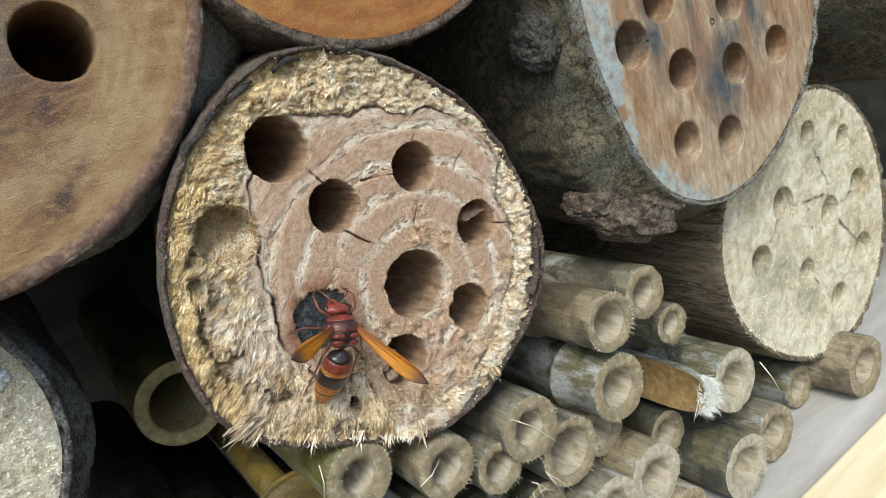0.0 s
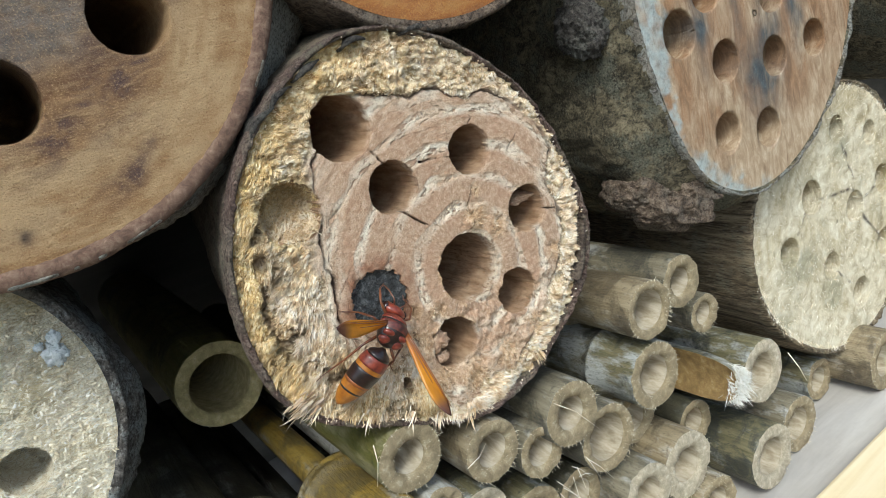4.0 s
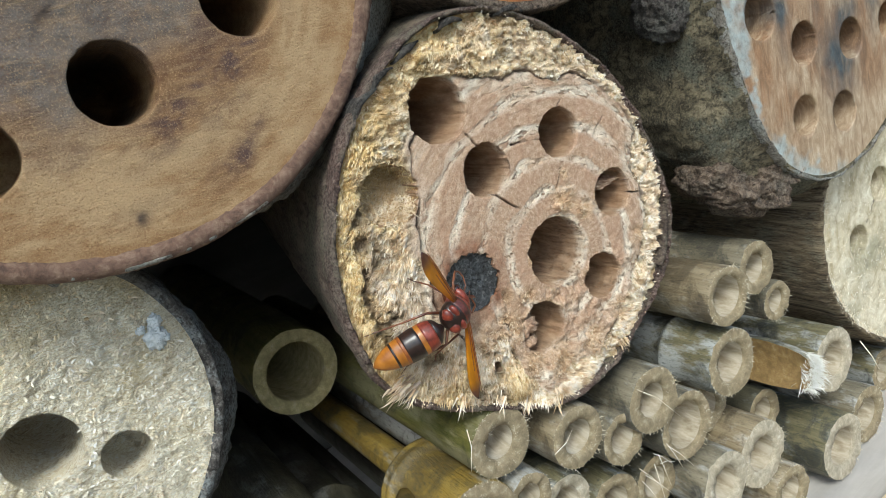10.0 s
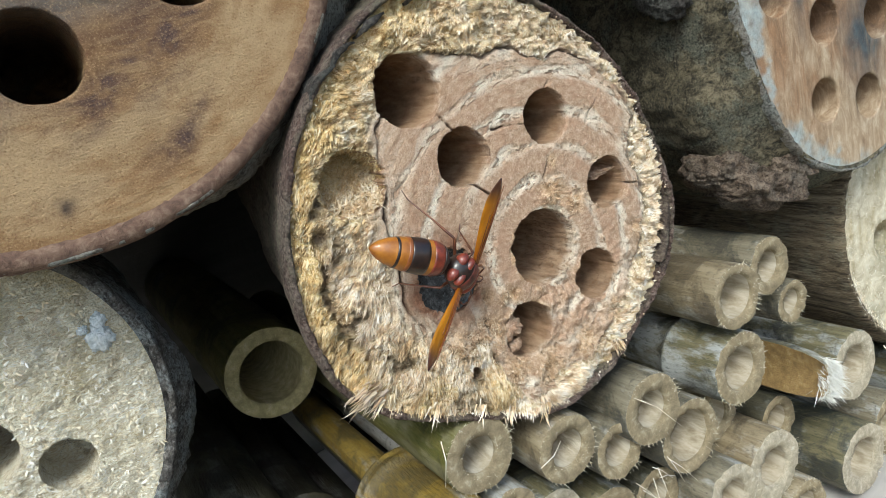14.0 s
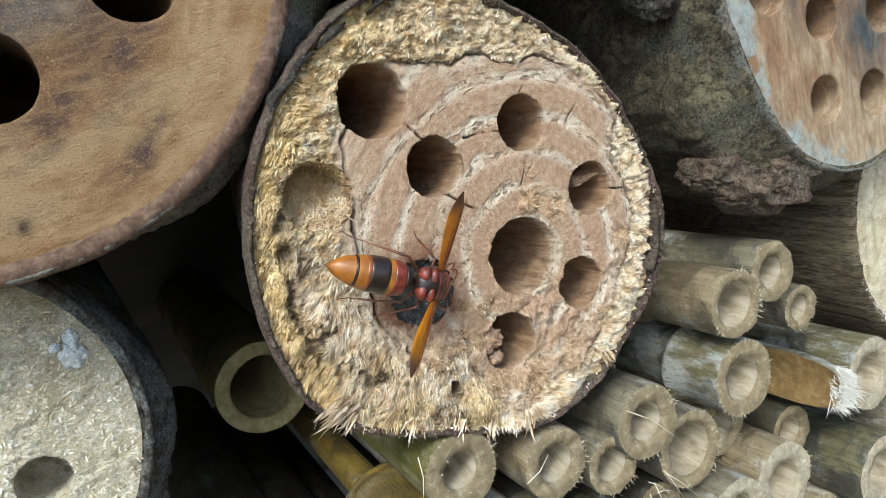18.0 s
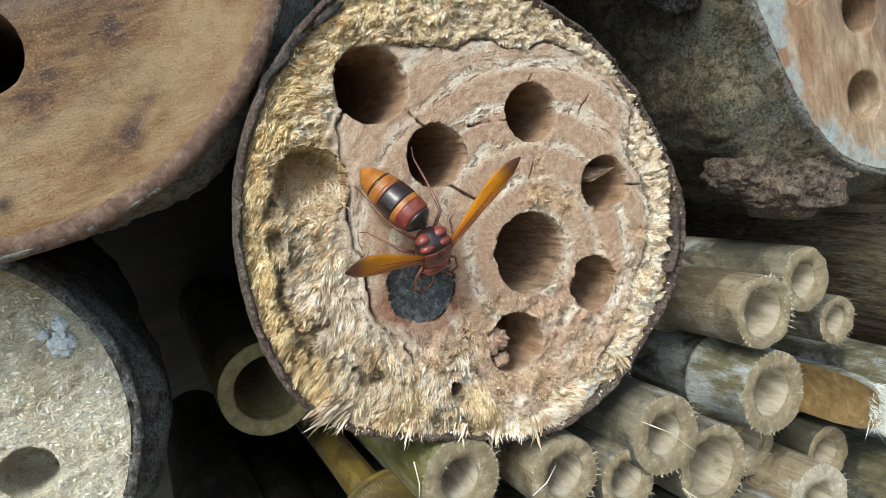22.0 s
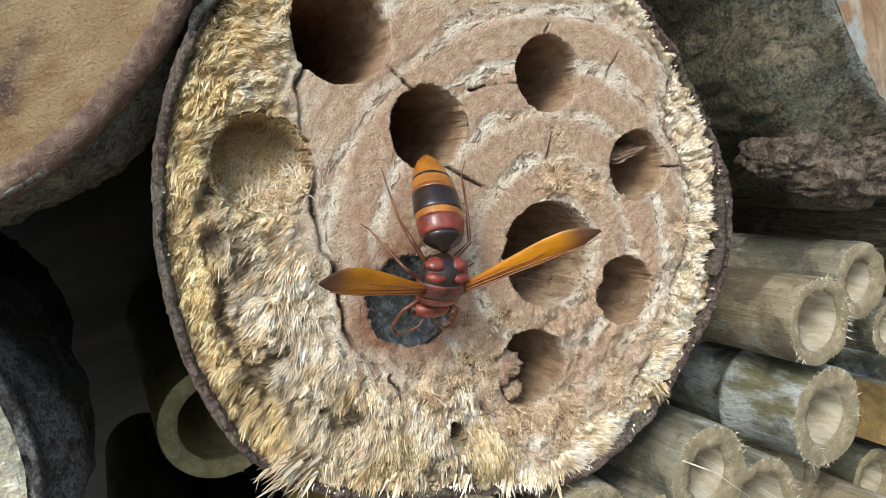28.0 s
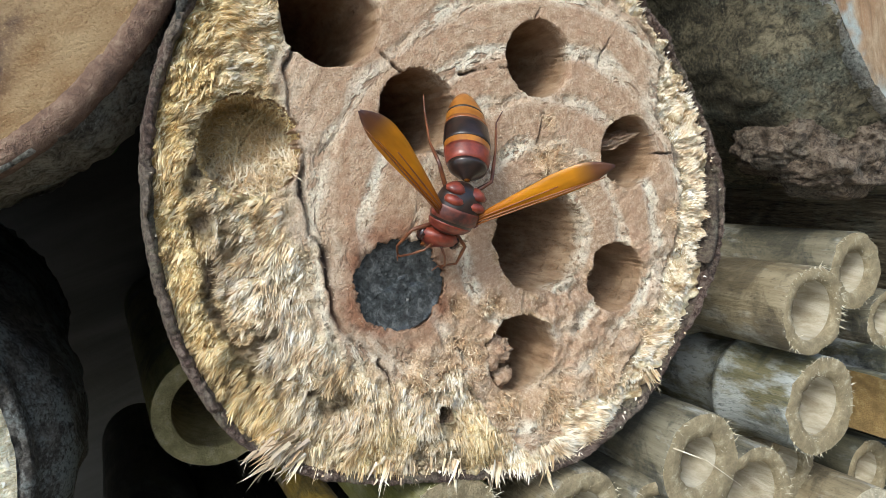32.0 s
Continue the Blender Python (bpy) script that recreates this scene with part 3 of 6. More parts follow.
def drilled_face(rad, holes, rings, relief, marks, bore_rough=0.0002, wear=1.0):
    """The sawn end of a log with real bores: a polar sheet whose rims are cut to the drill's circles.
    holes: x, z, radius, depth. relief(p) gives heights towards the front, marks(p) the attributes."""
    ns = len(rad)
    th = np.linspace(0, 2 * np.pi, ns, endpoint=False)
    s = ((np.arange(rings) + 1) / rings)[:, None]
    x, z = (s * rad * np.cos(th)).ravel(), (s * rad * np.sin(th)).ravel()
    x, z = np.r_[x, 0.0], np.r_[z, 0.0]
    cell = rad.mean() / rings
    i = np.arange(rings - 1)[:, None] * ns
    b = np.arange(ns)[None, :]
    c = (b + 1) % ns
    quads = np.stack([i + b, i + ns + b, i + ns + c, i + c], -1).reshape(-1, 4)
    mx, mz = x[quads].mean(1), z[quads].mean(1)
    keep = np.ones(len(quads), bool)
    centre_open = False
    for k, (hx, hz, hr, hd) in enumerate(holes):
        a = np.arctan2(mz - hz, mx - hx)
        keep &= np.hypot(mx - hx, mz - hz) > hr
        centre_open |= math.hypot(hx, hz) < hr
    quads = quads[keep]
    # the rims of the bores lie on the drill's circles, slightly worn
    count = np.zeros(len(x), int)
    np.add.at(count, quads.ravel(), 1)
    inside = np.arange(len(x)) < ns * (rings - 1)
    for k, (hx, hz, hr, hd) in enumerate(holes):
        d, a = np.hypot(x - hx, z - hz), np.arctan2(z - hz, x - hx)
        rim_v = (count > 0) & (count < 4) & inside & (np.abs(d - hr) < 1.6 * cell)
        ring_p = np.stack([np.cos(a), np.sin(a), 0 * a + k * 7.7], 1)
        wob = hr * (1 + wear * (3.0 if hd in (0.0105, 0.009) and hr > 0.005 else 1.0) * (0.035 * vnoise(ring_p, 1.3, k) + 0.03 * vnoise(ring_p, 7.0, k + 3) + 0.02 * vnoise(ring_p, 22.0, k + 5)))
        x = np.where(rim_v, hx + wob * np.cos(a), x)
        z = np.where(rim_v, hz + wob * np.sin(a), z)
    p = np.stack([x, np.zeros_like(x), z], 1)
    rel = relief(p)
    p[:, 1] = -rel
    faces = [tuple(q[::-1]) for q in quads.tolist()]
    if not centre_open:
        faces += [(int(b_), len(x) - 1, int((b_ + 1) % ns))[::-1] for b_ in range(ns)]
    verts = [tuple(v) for v in p.tolist()]
    att = marks(p)
    att = {k: list(v) for k, v in att.items()}
    edges = set()
    for f in faces:
        for a, b_ in zip(f, f[1:] + f[:1]):
            edges.add((a, b_))
    rim = [(a, b_) for a, b_ in edges if (b_, a) not in edges and not (a >= ns * (rings - 1) and b_ >= ns * (rings - 1) and a < ns * rings and b_ < ns * rings)]
    down = {}
    for a, b_ in sorted(rim):
        for v in (a, b_):
            if v in down:
                continue
            vx, vy, vz = verts[v]
            k = min(range(len(holes)), key=lambda h: abs(math.hypot(vx - holes[h][0], vz - holes[h][1]) - holes[h][2]))
            hx, hz, hr, hd = holes[k]
            chain, fr = [v], math.hypot(vx - hx, vz - hz)
            ux, uz = (vx - hx) / (fr + 1e-9), (vz - hz) / (fr + 1e-9)
            for at in (0.02, 0.06, 0.14, 0.28, 0.5, 0.75, 1.0):
                depth = hd * at
                jit = bore_rough * float(TABLE[(v * 131 + int(at * 100) * 977) & 65535] - 0.5)
                r = fr + jit
                verts.append((hx + ux * r, vy + depth, hz + uz * r))
                for key in att:
                    # the bore mark gives walls and floors their shade-toned brown
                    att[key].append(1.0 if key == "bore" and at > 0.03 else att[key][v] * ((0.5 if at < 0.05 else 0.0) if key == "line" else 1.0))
                chain.append(len(verts) - 1)
            verts.append((hx, vy + hd, hz))
            for key in att:
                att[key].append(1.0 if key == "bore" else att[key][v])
            chain.append(len(verts) - 1)
            down[v] = chain
    for a, b_ in rim:
        ca, cb = down[a], down[b_]
        for k in range(len(ca) - 2):
            faces.append((cb[k], ca[k], ca[k + 1], cb[k + 1]))
        faces.append((cb[-2], ca[-2], ca[-1]))
    return verts, faces, att


def bark_shell(rad, thick, length, rough, steps=26, lip=0.0, seed=0, rib=0.0, flare=None, lean=(0.0, 0.0)):
    """The bark: a thick ragged rim in front, a bumpy side that runs back, and a closed back."""
    ns = len(rad)
    th = np.linspace(0, 2 * np.pi, ns, endpoint=False)
    c, s = np.cos(th), np.sin(th)
    rings = []

    def ring(r, y):
        return np.stack([r * c + lean[0] * np.clip(y, 0, 1), y, r * s + lean[1] * np.clip(y, 0, 1)], 1)

    base = np.stack([rad * c, 0 * c, rad * s], 1)
    ragged = lip * fbm(base, 260, 3, seed) + lip * 0.5 * fbm(base, 900, 2, seed + 5)
    rings.append(ring(rad - thick * 1.02, np.full(ns, 0.0025)))
    rings.append(ring(rad - thick * 1.0, ragged * 0.3 + 0.0001))
    rings.append(ring(rad - thick * 0.6, ragged - 0.0002))
    rings.append(ring(rad - thick * 0.1, ragged + 0.0002))
    for k, at in enumerate(np.r_[0.0006, 0.0015, 0.003, np.linspace(0.005, length, steps)]):
        q = np.stack([rad * c, np.full(ns, at), rad * s], 1)
        bump = rough * fbm(q * [1, 0.45, 1], 110, 4, seed + 9) + rough * 0.5 * fbm(q, 600, 2, seed + 3)
        if rib:
            bump = bump + rib * np.abs(vnoise(q * [1, 0.12, 1], 160, seed))
        if flare:
            bump = bump + flare(th, at)
        fade = min(1.0, at / 0.003)
        rings.append(ring(rad + bump * fade, np.full(ns, at) + ragged * (1 - fade)))
    return loft([r.tolist() for r in rings], True, False, True)


def log_body(name, at, tilt, terms, length, holes, label, face_mat, bark_mat, thick, rings, sectors, relief, marks, rough=0.0008, lip=0.0006, rib=0.0, seed=0, face_label="", bark_label="", wear=0.5, flare=None, lean=(0.0, 0.0)):
    """A cut length of a trunk: sawn drilled end, bark with a back. at: the middle of the sawn end."""
    th = np.linspace(0, 2 * np.pi, sectors, endpoint=False)
    rad = radius_at(th, terms)
    edge = np.stack([np.cos(th) * 0.04, 0 * th, np.sin(th) * 0.04], 1)
    rad = rad * (1 + 0.006 * fbm(edge, 120, 3, seed))
    log = thing(name, pose(*at, *tilt), label, "log", "drilled logs")
    v, f, a = drilled_face(rad - thick, holes, rings, relief, marks, 0.00006 * wear, wear)
    part("sawn_end", mesh_of("sawn_end", v, f, True, a), face_mat, log, face_label)
    v, f = bark_shell(rad, thick, length, rough, 34 if flare else 26, lip, seed, rib, flare, lean)
    part("bark", mesh_of("bark", v, f), bark_mat, log, bark_label)
    return log, rad


def cane(at, r, bore, turn, length, skin, pith, label, nodes=(), ragged=0.0006, fray=14, plug=0.02, seed=0, group="bamboo canes", oval=1.0, neck=1.0):
    """A bamboo cane that runs back from its cut end. at: middle of the end; turn: degrees up and to the left."""
    n = 40
    ob = thing("bamboo_cane", pose(*at, turn[0], 0, turn[1]), label, "bamboo cane", group)
    th = np.linspace(0, 2 * np.pi, n, endpoint=False)
    c, s = np.cos(th), np.sin(th) * oval
    lump = 1 + 0.035 * fbm(np.stack([c, s, 0 * c + seed], 1), 0.8, 2, seed)
    wall = r - bore

    def ring(q, y):
        return np.stack([q * lump * c, np.broadcast_to(y, (n,)), q * lump * s], 1)

    edge = np.stack([c * r, 0 * c, s * r], 1)
    rag = ragged * fbm(edge + seed, 420, 3, seed)
    outer = [ring(r - 0.0002, rag + 0.0001), ring(r, rag + 0.0006)]
    stations = sorted(set([0.003, 0.008, 0.02, 0.04, 0.07, length] + [q for y in nodes for q in (y - 0.006, y - 0.002, y - 0.0006, y, y + 0.0008, y + 0.002, y + 0.006)]))
    for y in stations:
        swell = sum(0.0011 * math.exp(-((y - q) / 0.0013) ** 2) + 0.0006 * math.exp(-((y - q) / 0.004) ** 2) for q in nodes)
        taper = 1 + 0.02 * y / length
        if nodes and y > nodes[-1]:
            taper = 1 + (neck - 1) * min(1.0, (y - nodes[-1]) / 0.004)
        outer.append(ring((r + swell) * taper, y))
    v, f = loft([q.tolist() for q in outer], True, False, True)
    part("culm", mesh_of("culm", v, [q[::-1] for q in f]), skin, ob)
    # cut end and bore
    jag = ragged * 0.8 * fbm(edge + 3 + seed, 1300, 2, seed + 4)
    wob = 1 + 0.05 * fbm(edge + 9 + seed, 110, 2, seed + 7)
    inner = [ring(r - 0.0002, rag + 0.0001), ring(r - wall * 0.3, rag * 0.6 + jag - 0.0002), ring(r - wall * 0.65, jag - 0.0001), ring(bore * wob, jag + 0.0002)]
    inner.append(ring(bore * wob * 0.99, 0.0012))
    v, f = loft([q.tolist() for q in inner], True, False, False)
    part("cut_end", mesh_of("cut_end", v, f), pith, ob)
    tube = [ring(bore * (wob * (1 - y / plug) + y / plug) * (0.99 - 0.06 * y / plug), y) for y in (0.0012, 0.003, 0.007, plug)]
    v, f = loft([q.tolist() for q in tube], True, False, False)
    part("bore", mesh_of("bore", v, f), PITH_GREEN if pith is PITH_GREEN else BORE, ob, "inside of the cane, toned down for shade")
    disc = [ring(bore * q, plug + 0.0012 * (1 - q * q) + 0.0004 * vnoise(edge * q + seed, 700, seed)) for q in (1.02, 0.8, 0.5, 0.2)]
    v, f = loft([q.tolist() for q in disc], True, False, True)
    part("membrane", mesh_of("membrane", v, f), FLESH, ob)
    if fray:
        fray = fray * 24
        k = RNG.randint(0, n, fray)
        q = np.where(RNG.rand(fray) < 0.6, RNG.uniform(0.82, 1.0, fray), RNG.uniform(0.0, 0.9, fray))
        clump = np.clip(0.75 + 1.1 * vnoise(np.stack([c[k] * 2.2, s[k] * 2.2, 0 * q + seed], 1), 1.0, seed + 11), 0.15, 1.5)
        away = (bore + wall * q) * lump[k]
        root = np.stack([away * c[k], np.full(fray, 0.0001), away * s[k]], 1)
        out = np.where(q > 0.5, 0.55, -0.4)
        aim = np.stack([c[k] * out, np.full(fray, -0.6), s[k] * out - 0.15], 1) + RNG.normal(0, 0.35, (fray, 3))
        fibres("frayed_edge", root, aim, (0.00025 + 0.0011 * RNG.rand(fray) ** 4) * clump, RNG.uniform(0.00003, 0.00009, fray), HAIR, ob, "pale torn bamboo fibres")
    return ob


def block(x0, x1, y0, y1, z0, z1, bevel=0.0012):
    bm = bmesh.new()
    bmesh.ops.create_cube(bm, size=1.0, matrix=Matrix.LocRotScale(((x0 + x1) / 2, (y0 + y1) / 2, (z0 + z1) / 2), None, (x1 - x0, y1 - y0, z1 - z0)))
    bmesh.ops.bevel(bm, geom=bm.edges[:], offset=bevel, segments=2, affect="EDGES")
    return bm


def board(name, box, material, label, bevel=0.0012, kind="structure"):
    ob = part(name, block(*box, bevel), material, None)
    return tagged(ob, label, "board", "", kind)


# ---- the shelf ----
FRONT = -0.014
board("floor", (-0.30, 0.40, FRONT, 0.20, -0.012, 0.0), BOARD_GREY, "grey weathered board floor of the insect hotel")
board("front_lip", (-0.30, 0.40, FRONT - 0.02, FRONT, -0.016, 0.0085), PINE, "pale planed pine strip along the shelf front", 0.002)
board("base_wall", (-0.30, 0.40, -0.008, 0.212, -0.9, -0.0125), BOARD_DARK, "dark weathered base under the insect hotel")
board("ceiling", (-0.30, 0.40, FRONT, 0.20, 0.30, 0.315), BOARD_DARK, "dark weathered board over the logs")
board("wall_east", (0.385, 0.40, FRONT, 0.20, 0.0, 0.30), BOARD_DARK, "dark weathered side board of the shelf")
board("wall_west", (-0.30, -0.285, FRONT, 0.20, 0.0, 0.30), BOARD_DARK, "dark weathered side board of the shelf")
# added backing that fills the gaps between the logs with dark
board("wall_north", (-0.30, 0.40, 0.20, 0.212, -0.012, 0.315), BOARD_DARK, "added back board, coloured near black for deep shade")
ground = part("ground", mesh_of("ground", [(-60, -60, -0.9), (60, -60, -0.9), (60, 60, -0.9), (-60, 60, -0.9)], [(0, 1, 2, 3)], False), SOIL, None)
tagged(ground, "brown garden soil under the insect hotel", "ground", "", "structure")

# ---- the drilled log in the middle ----
MID = (-0.0067, 0.0, 0.1325)
MID_TERMS = (0.04334, -0.00025, -0.00191, -0.0004, -0.0013, 0.00045, 0.00035, 0.00003, -0.00051, -0.00055, -0.0001)
PITH_AT = (0.0080, -0.0095)
# bores: x, z, radius and depth, from the middle of the end
MID_HOLES = [(-0.0114, 0.0286, 0.0066, 0.05), (-0.0045, 0.0137, 0.0057, 0.05), (0.0159, 0.0148, 0.0055, 0.045), (0.0269, -0.0029, 0.0055, 0.03), (0.0073, -0.0095, 0.0079, 0.06), (0.0182, -0.0201, 0.0054, 0.016), (-0.0014, -0.0237, 0.0058, 0.03), (-0.0267, 0.0168, 0.0061, 0.0105), (-0.0153, -0.0265, 0.0014, 0.012), (-0.0152, -0.0064, 0.0064, 0.009)]
# where the pink heartwood ends: degrees round the middle and millimetres
HEART = ((-180, 23.4), (-172, 24.6), (-166, 26.1), (-154, 26.2), (-146, 25.8), (-142, 27.5), (-130, 26.8), (-118, 24), (-113, 26.5), (-108, 31), (-103, 35), (-98, 38.5), (-89, 38.2), (-86, 35.8), (-80, 37), (-71, 38.4), (-61, 38.2), (-56, 37), (-45, 36.6), (-28, 37.2), (-16, 37.8), (-10, 36.8), (1, 34), (7, 36.5), (12, 38.6), (20, 38.6), (32, 37.2), (43, 36), (49, 34.9), (54, 31.8), (62, 31.2), (67, 32.3), (74, 31.9), (79, 30.2), (85, 31.6), (92, 32.6), (98, 34), (106, 35.8), (113, 36.8), (118, 34.2), (123, 31.6), (129, 31.0), (134, 29), (139, 27.9), (146, 25.4), (158, 25.2), (163, 24.5), (170, 24.7), (175, 23.4), (180, 23.4))
HEART_AT, HEART_R = np.radians([a for a, _ in HEART]), np.array([r for _, r in HEART]) * 0.001
# patches where the drill and the saw tore the heartwood: x, z, size
TORN = ((0.0125, 0.0003, 0.0038), (0.0175, -0.0035, 0.0030), (-0.0100, -0.0200, 0.0045), (-0.0035, -0.0150, 0.0028), (0.0145, 0.0060, 0.0016), (-0.0090, -0.0130, 0.0024), (0.0010, -0.0335, 0.0050), (0.0110, -0.0330, 0.0040), (-0.0160, -0.0200, 0.0040), (0.0200, -0.0290, 0.0030), (0.0315, -0.0160, 0.0026), (-0.0060, -0.0300, 0.0040))
CRACKS = ((-0.0080, 0.0235, -0.0045, 0.0188, 0.0003), (-0.0040, 0.0082, 0.0018, 0.0022, 0.00034), (0.0163, 0.0195, 0.0202, 0.0232, 0.0002), (0.0138, 0.0074, 0.0108, 0.0020, 0.0003), (0.0257, 0.0115, 0.0298, 0.0150, 0.0002), (0.0055, 0.0298, 0.0070, 0.0255, 0.0003), (0.003, 0.0165, 0.0105, 0.0155, 0.00022), (0.021, -0.003, 0.0365, -0.0015, 0.0003), (0.0305, -0.0045, 0.0380, -0.0070, 0.00026), (-0.0145, -0.0205, -0.0100, -0.0225, 0.0003), (-0.0100, -0.0170, -0.0104, -0.0290, 0.00035), (-0.0214, -0.0150, -0.0212, -0.0185, 0.0004))


def mid_marks(p):
    x, z = p[:, 0], p[:, 2]
    q = np.stack([x, 0 * x, z], 1)
    th, r = np.arctan2(z, x), np.hypot(x, z)
    edge = np.interp(th, HEART_AT, HEART_R) + 0.0007 * fbm(q, 420, 4, 3)
    west = np.clip(2.2 * np.cos(th - 3.05) - 0.9, 0, 1)
    south = np.clip(3.0 * np.cos(th + 2.05) - 1.9, 0, 1)
    sap = np.clip((r - edge - 0.0022 * west + 0.0016 * fbm(q, 330, 3, 4)) / (0.0007 + 0.0038 * west) + 0.4, 0, 1)
    d = np.hypot(x - PITH_AT[0], z - PITH_AT[1]) + 0.0009 * fbm(q, 80, 3, 8)
    u = np.mod((d - 0.0122) / 0.0069, 1.0)
    soft = 0.05 + 0.10 * np.clip(0.5 + vnoise(q, 300, 15), 0, 1)
    ring = np.clip(u / 0.16, 0, 1) * np.clip((0.44 + 0.16 * vnoise(q, 260, 16) - u) / soft, 0, 1) * np.clip(0.85 + 0.8 * fbm(q, 130, 2, 14), 0, 1)
    ring = np.maximum(ring, 0.85 * np.clip((r - edge + 0.0050) / 0.003, 0, 1) * np.clip(0.55 + fbm(q, 170, 2, 17), 0, 1))
    rough = np.zeros_like(x)
    for tx, tz, size in TORN:
        rough = np.maximum(rough, np.exp(-(np.hypot(x - tx, z - tz) / size) ** 2) * np.clip(0.95 + 1.2 * fbm(q, 420, 3, 18), 0, 1))
    for hx, hz, hr, _ in MID_HOLES[3:7]:
        rough = np.maximum(rough, 0.8 * np.exp(-((np.hypot(x - hx, z - hz) - hr) / 0.0008) ** 2) * np.clip(0.4 + 1.6 * fbm(q, 330, 3, 29), 0, 1))
    rough = np.clip(1.5 * rough - 0.25, 0, 1)
    broken = np.clip(0.85 + 1.3 * fbm(q, 170, 2, 21), 0, 1) * (1 - south)
    line = np.exp(-((r - edge + 0.0003) / (0.00034 + 0.00055 * np.clip(vnoise(q, 260, 23), 0, 1))) ** 2) * broken * (0.75 + 0.25 * west)
    for x0, z0, x1, z1, w in CRACKS:
        ax, az = x1 - x0, z1 - z0
        t = np.clip(((x - x0) * ax + (z - z0) * az) / (ax * ax + az * az), 0, 1)
        off = np.hypot(x - x0 - t * ax + 0.0004 * vnoise(q, 600, 4), z - z0 - t * az + 0.0004 * vnoise(q, 600, 6))
        line = np.maximum(line, np.exp(-(off / (w * (0.75 - 0.4 * t))) ** 2))
    groove = np.exp(-((r - 0.0372 + 0.0016 * fbm(q, 160, 3, 33)) / 0.0016) ** 2)
    stain = 0.9 * groove * np.clip(4.0 * np.cos(th - 2.80) - 2.9, 0, 1) * np.clip(0.55 + 1.9 * fbm(q, 190, 3, 31), 0, 1)
    stain = np.maximum(stain, 0.6 * south * np.clip(0.35 + 1.5 * fbm(q, 170, 3, 36), 0, 1) * sap)
    stain = np.maximum(stain, 0.75 * np.clip(2.4 * fbm(q, 190, 3, 38) - 0.20, 0, 1) * np.clip(west + 0.5 * south, 0, 1) * sap)
    stain = np.maximum(stain, 0.95 * np.exp(-((np.hypot((x + 0.0352) / 0.7, z - 0.0105)) / 0.0026) ** 2))
    gold = np.clip((r - 0.0345) / 0.004, 0, 1) * np.clip(0.1 + np.cos(th - 2.85) + 0.8 * fbm(q, 110, 2, 61), 0, 1)
    gold = np.maximum(gold, 0.5 * np.clip(1.4 * np.cos(th - 2.2) - 0.65 + 0.9 * fbm(q, 130, 2, 62), 0, 1) * sap)
    gold = np.maximum(gold, 0.95 * south * np.clip(0.3 + 1.2 * fbm(q, 150, 2, 63), 0, 1))
    gold = np.maximum(gold, np.exp(-(np.hypot(x + 0.0267, z - 0.0168) / 0.0078) ** 4))
    red = np.exp(-((np.hypot(x + 0.0152, z + 0.0064) - 0.0070) / 0.0020) ** 2) * np.clip(0.75 + 0.9 * fbm(q, 330, 3, 2), 0, 1)
    return {"sap": sap, "ring": ring, "line": np.clip(line, 0, 1), "stain": stain, "red": red, "gold": gold, "rough": rough, "bore": 0 * x}


def mid_relief(p):
    m = mid_marks(p)
    q = np.stack([p[:, 0], 0 * p[:, 0], p[:, 2]], 1)
    x, z = p[:, 0] - PITH_AT[0], p[:, 2] - PITH_AT[1]
    turn = np.stack([np.hypot(x, z), 0.016 * np.arctan2(z, x), 0 * x], 1)
    th, r = np.arctan2(p[:, 2], p[:, 0]), np.hypot(p[:, 0], p[:, 2])
    crumb = np.abs(fbm(q * [1.0, 1, 1.6], 420, 3, 40))
    rough = np.maximum(m["rough"], 0.6 * np.clip(-p[:, 2] * 60 - 0.65 + fbm(q, 90, 2, 19), 0, 1)) * (1 - m["sap"])
    h = 0.00012 * fbm(q, 900, 2, 50) - m["ring"] * (0.00020 + 0.00085 * np.clip(fbm(turn, 800, 3, 9), 0, 1)) + m["sap"] * (0.0030 * (crumb - 0.25) + 0.0017 * fbm(q, 190, 3, 44))
    h = h + rough * 0.0024 * fbm(q, 480, 3, 27)
    h = h - 0.0012 * np.clip(m["line"] * 1.4, 0, 1) ** 2 - 0.0022 * np.clip(m["stain"] - 0.4, 0, 1)
    return h - 0.0012 * np.clip((r - 0.040) / 0.003, 0, 1)


log, rad = log_body("drilled_log", MID, (0, 0, 0), MID_TERMS, 0.15, MID_HOLES, "round log with drilled bores and a torn fibrous sawn end", HEART_LOG, BARK_BROWN, 0.0011, 190, 1100, mid_relief, mid_marks, 0.0010, 0.0014, 0.0, 3, "pink heartwood ringed by torn yellow sapwood", "thin dark brown bark", 1.0, lean=(0.20, 0.08))
MIDDLE = log


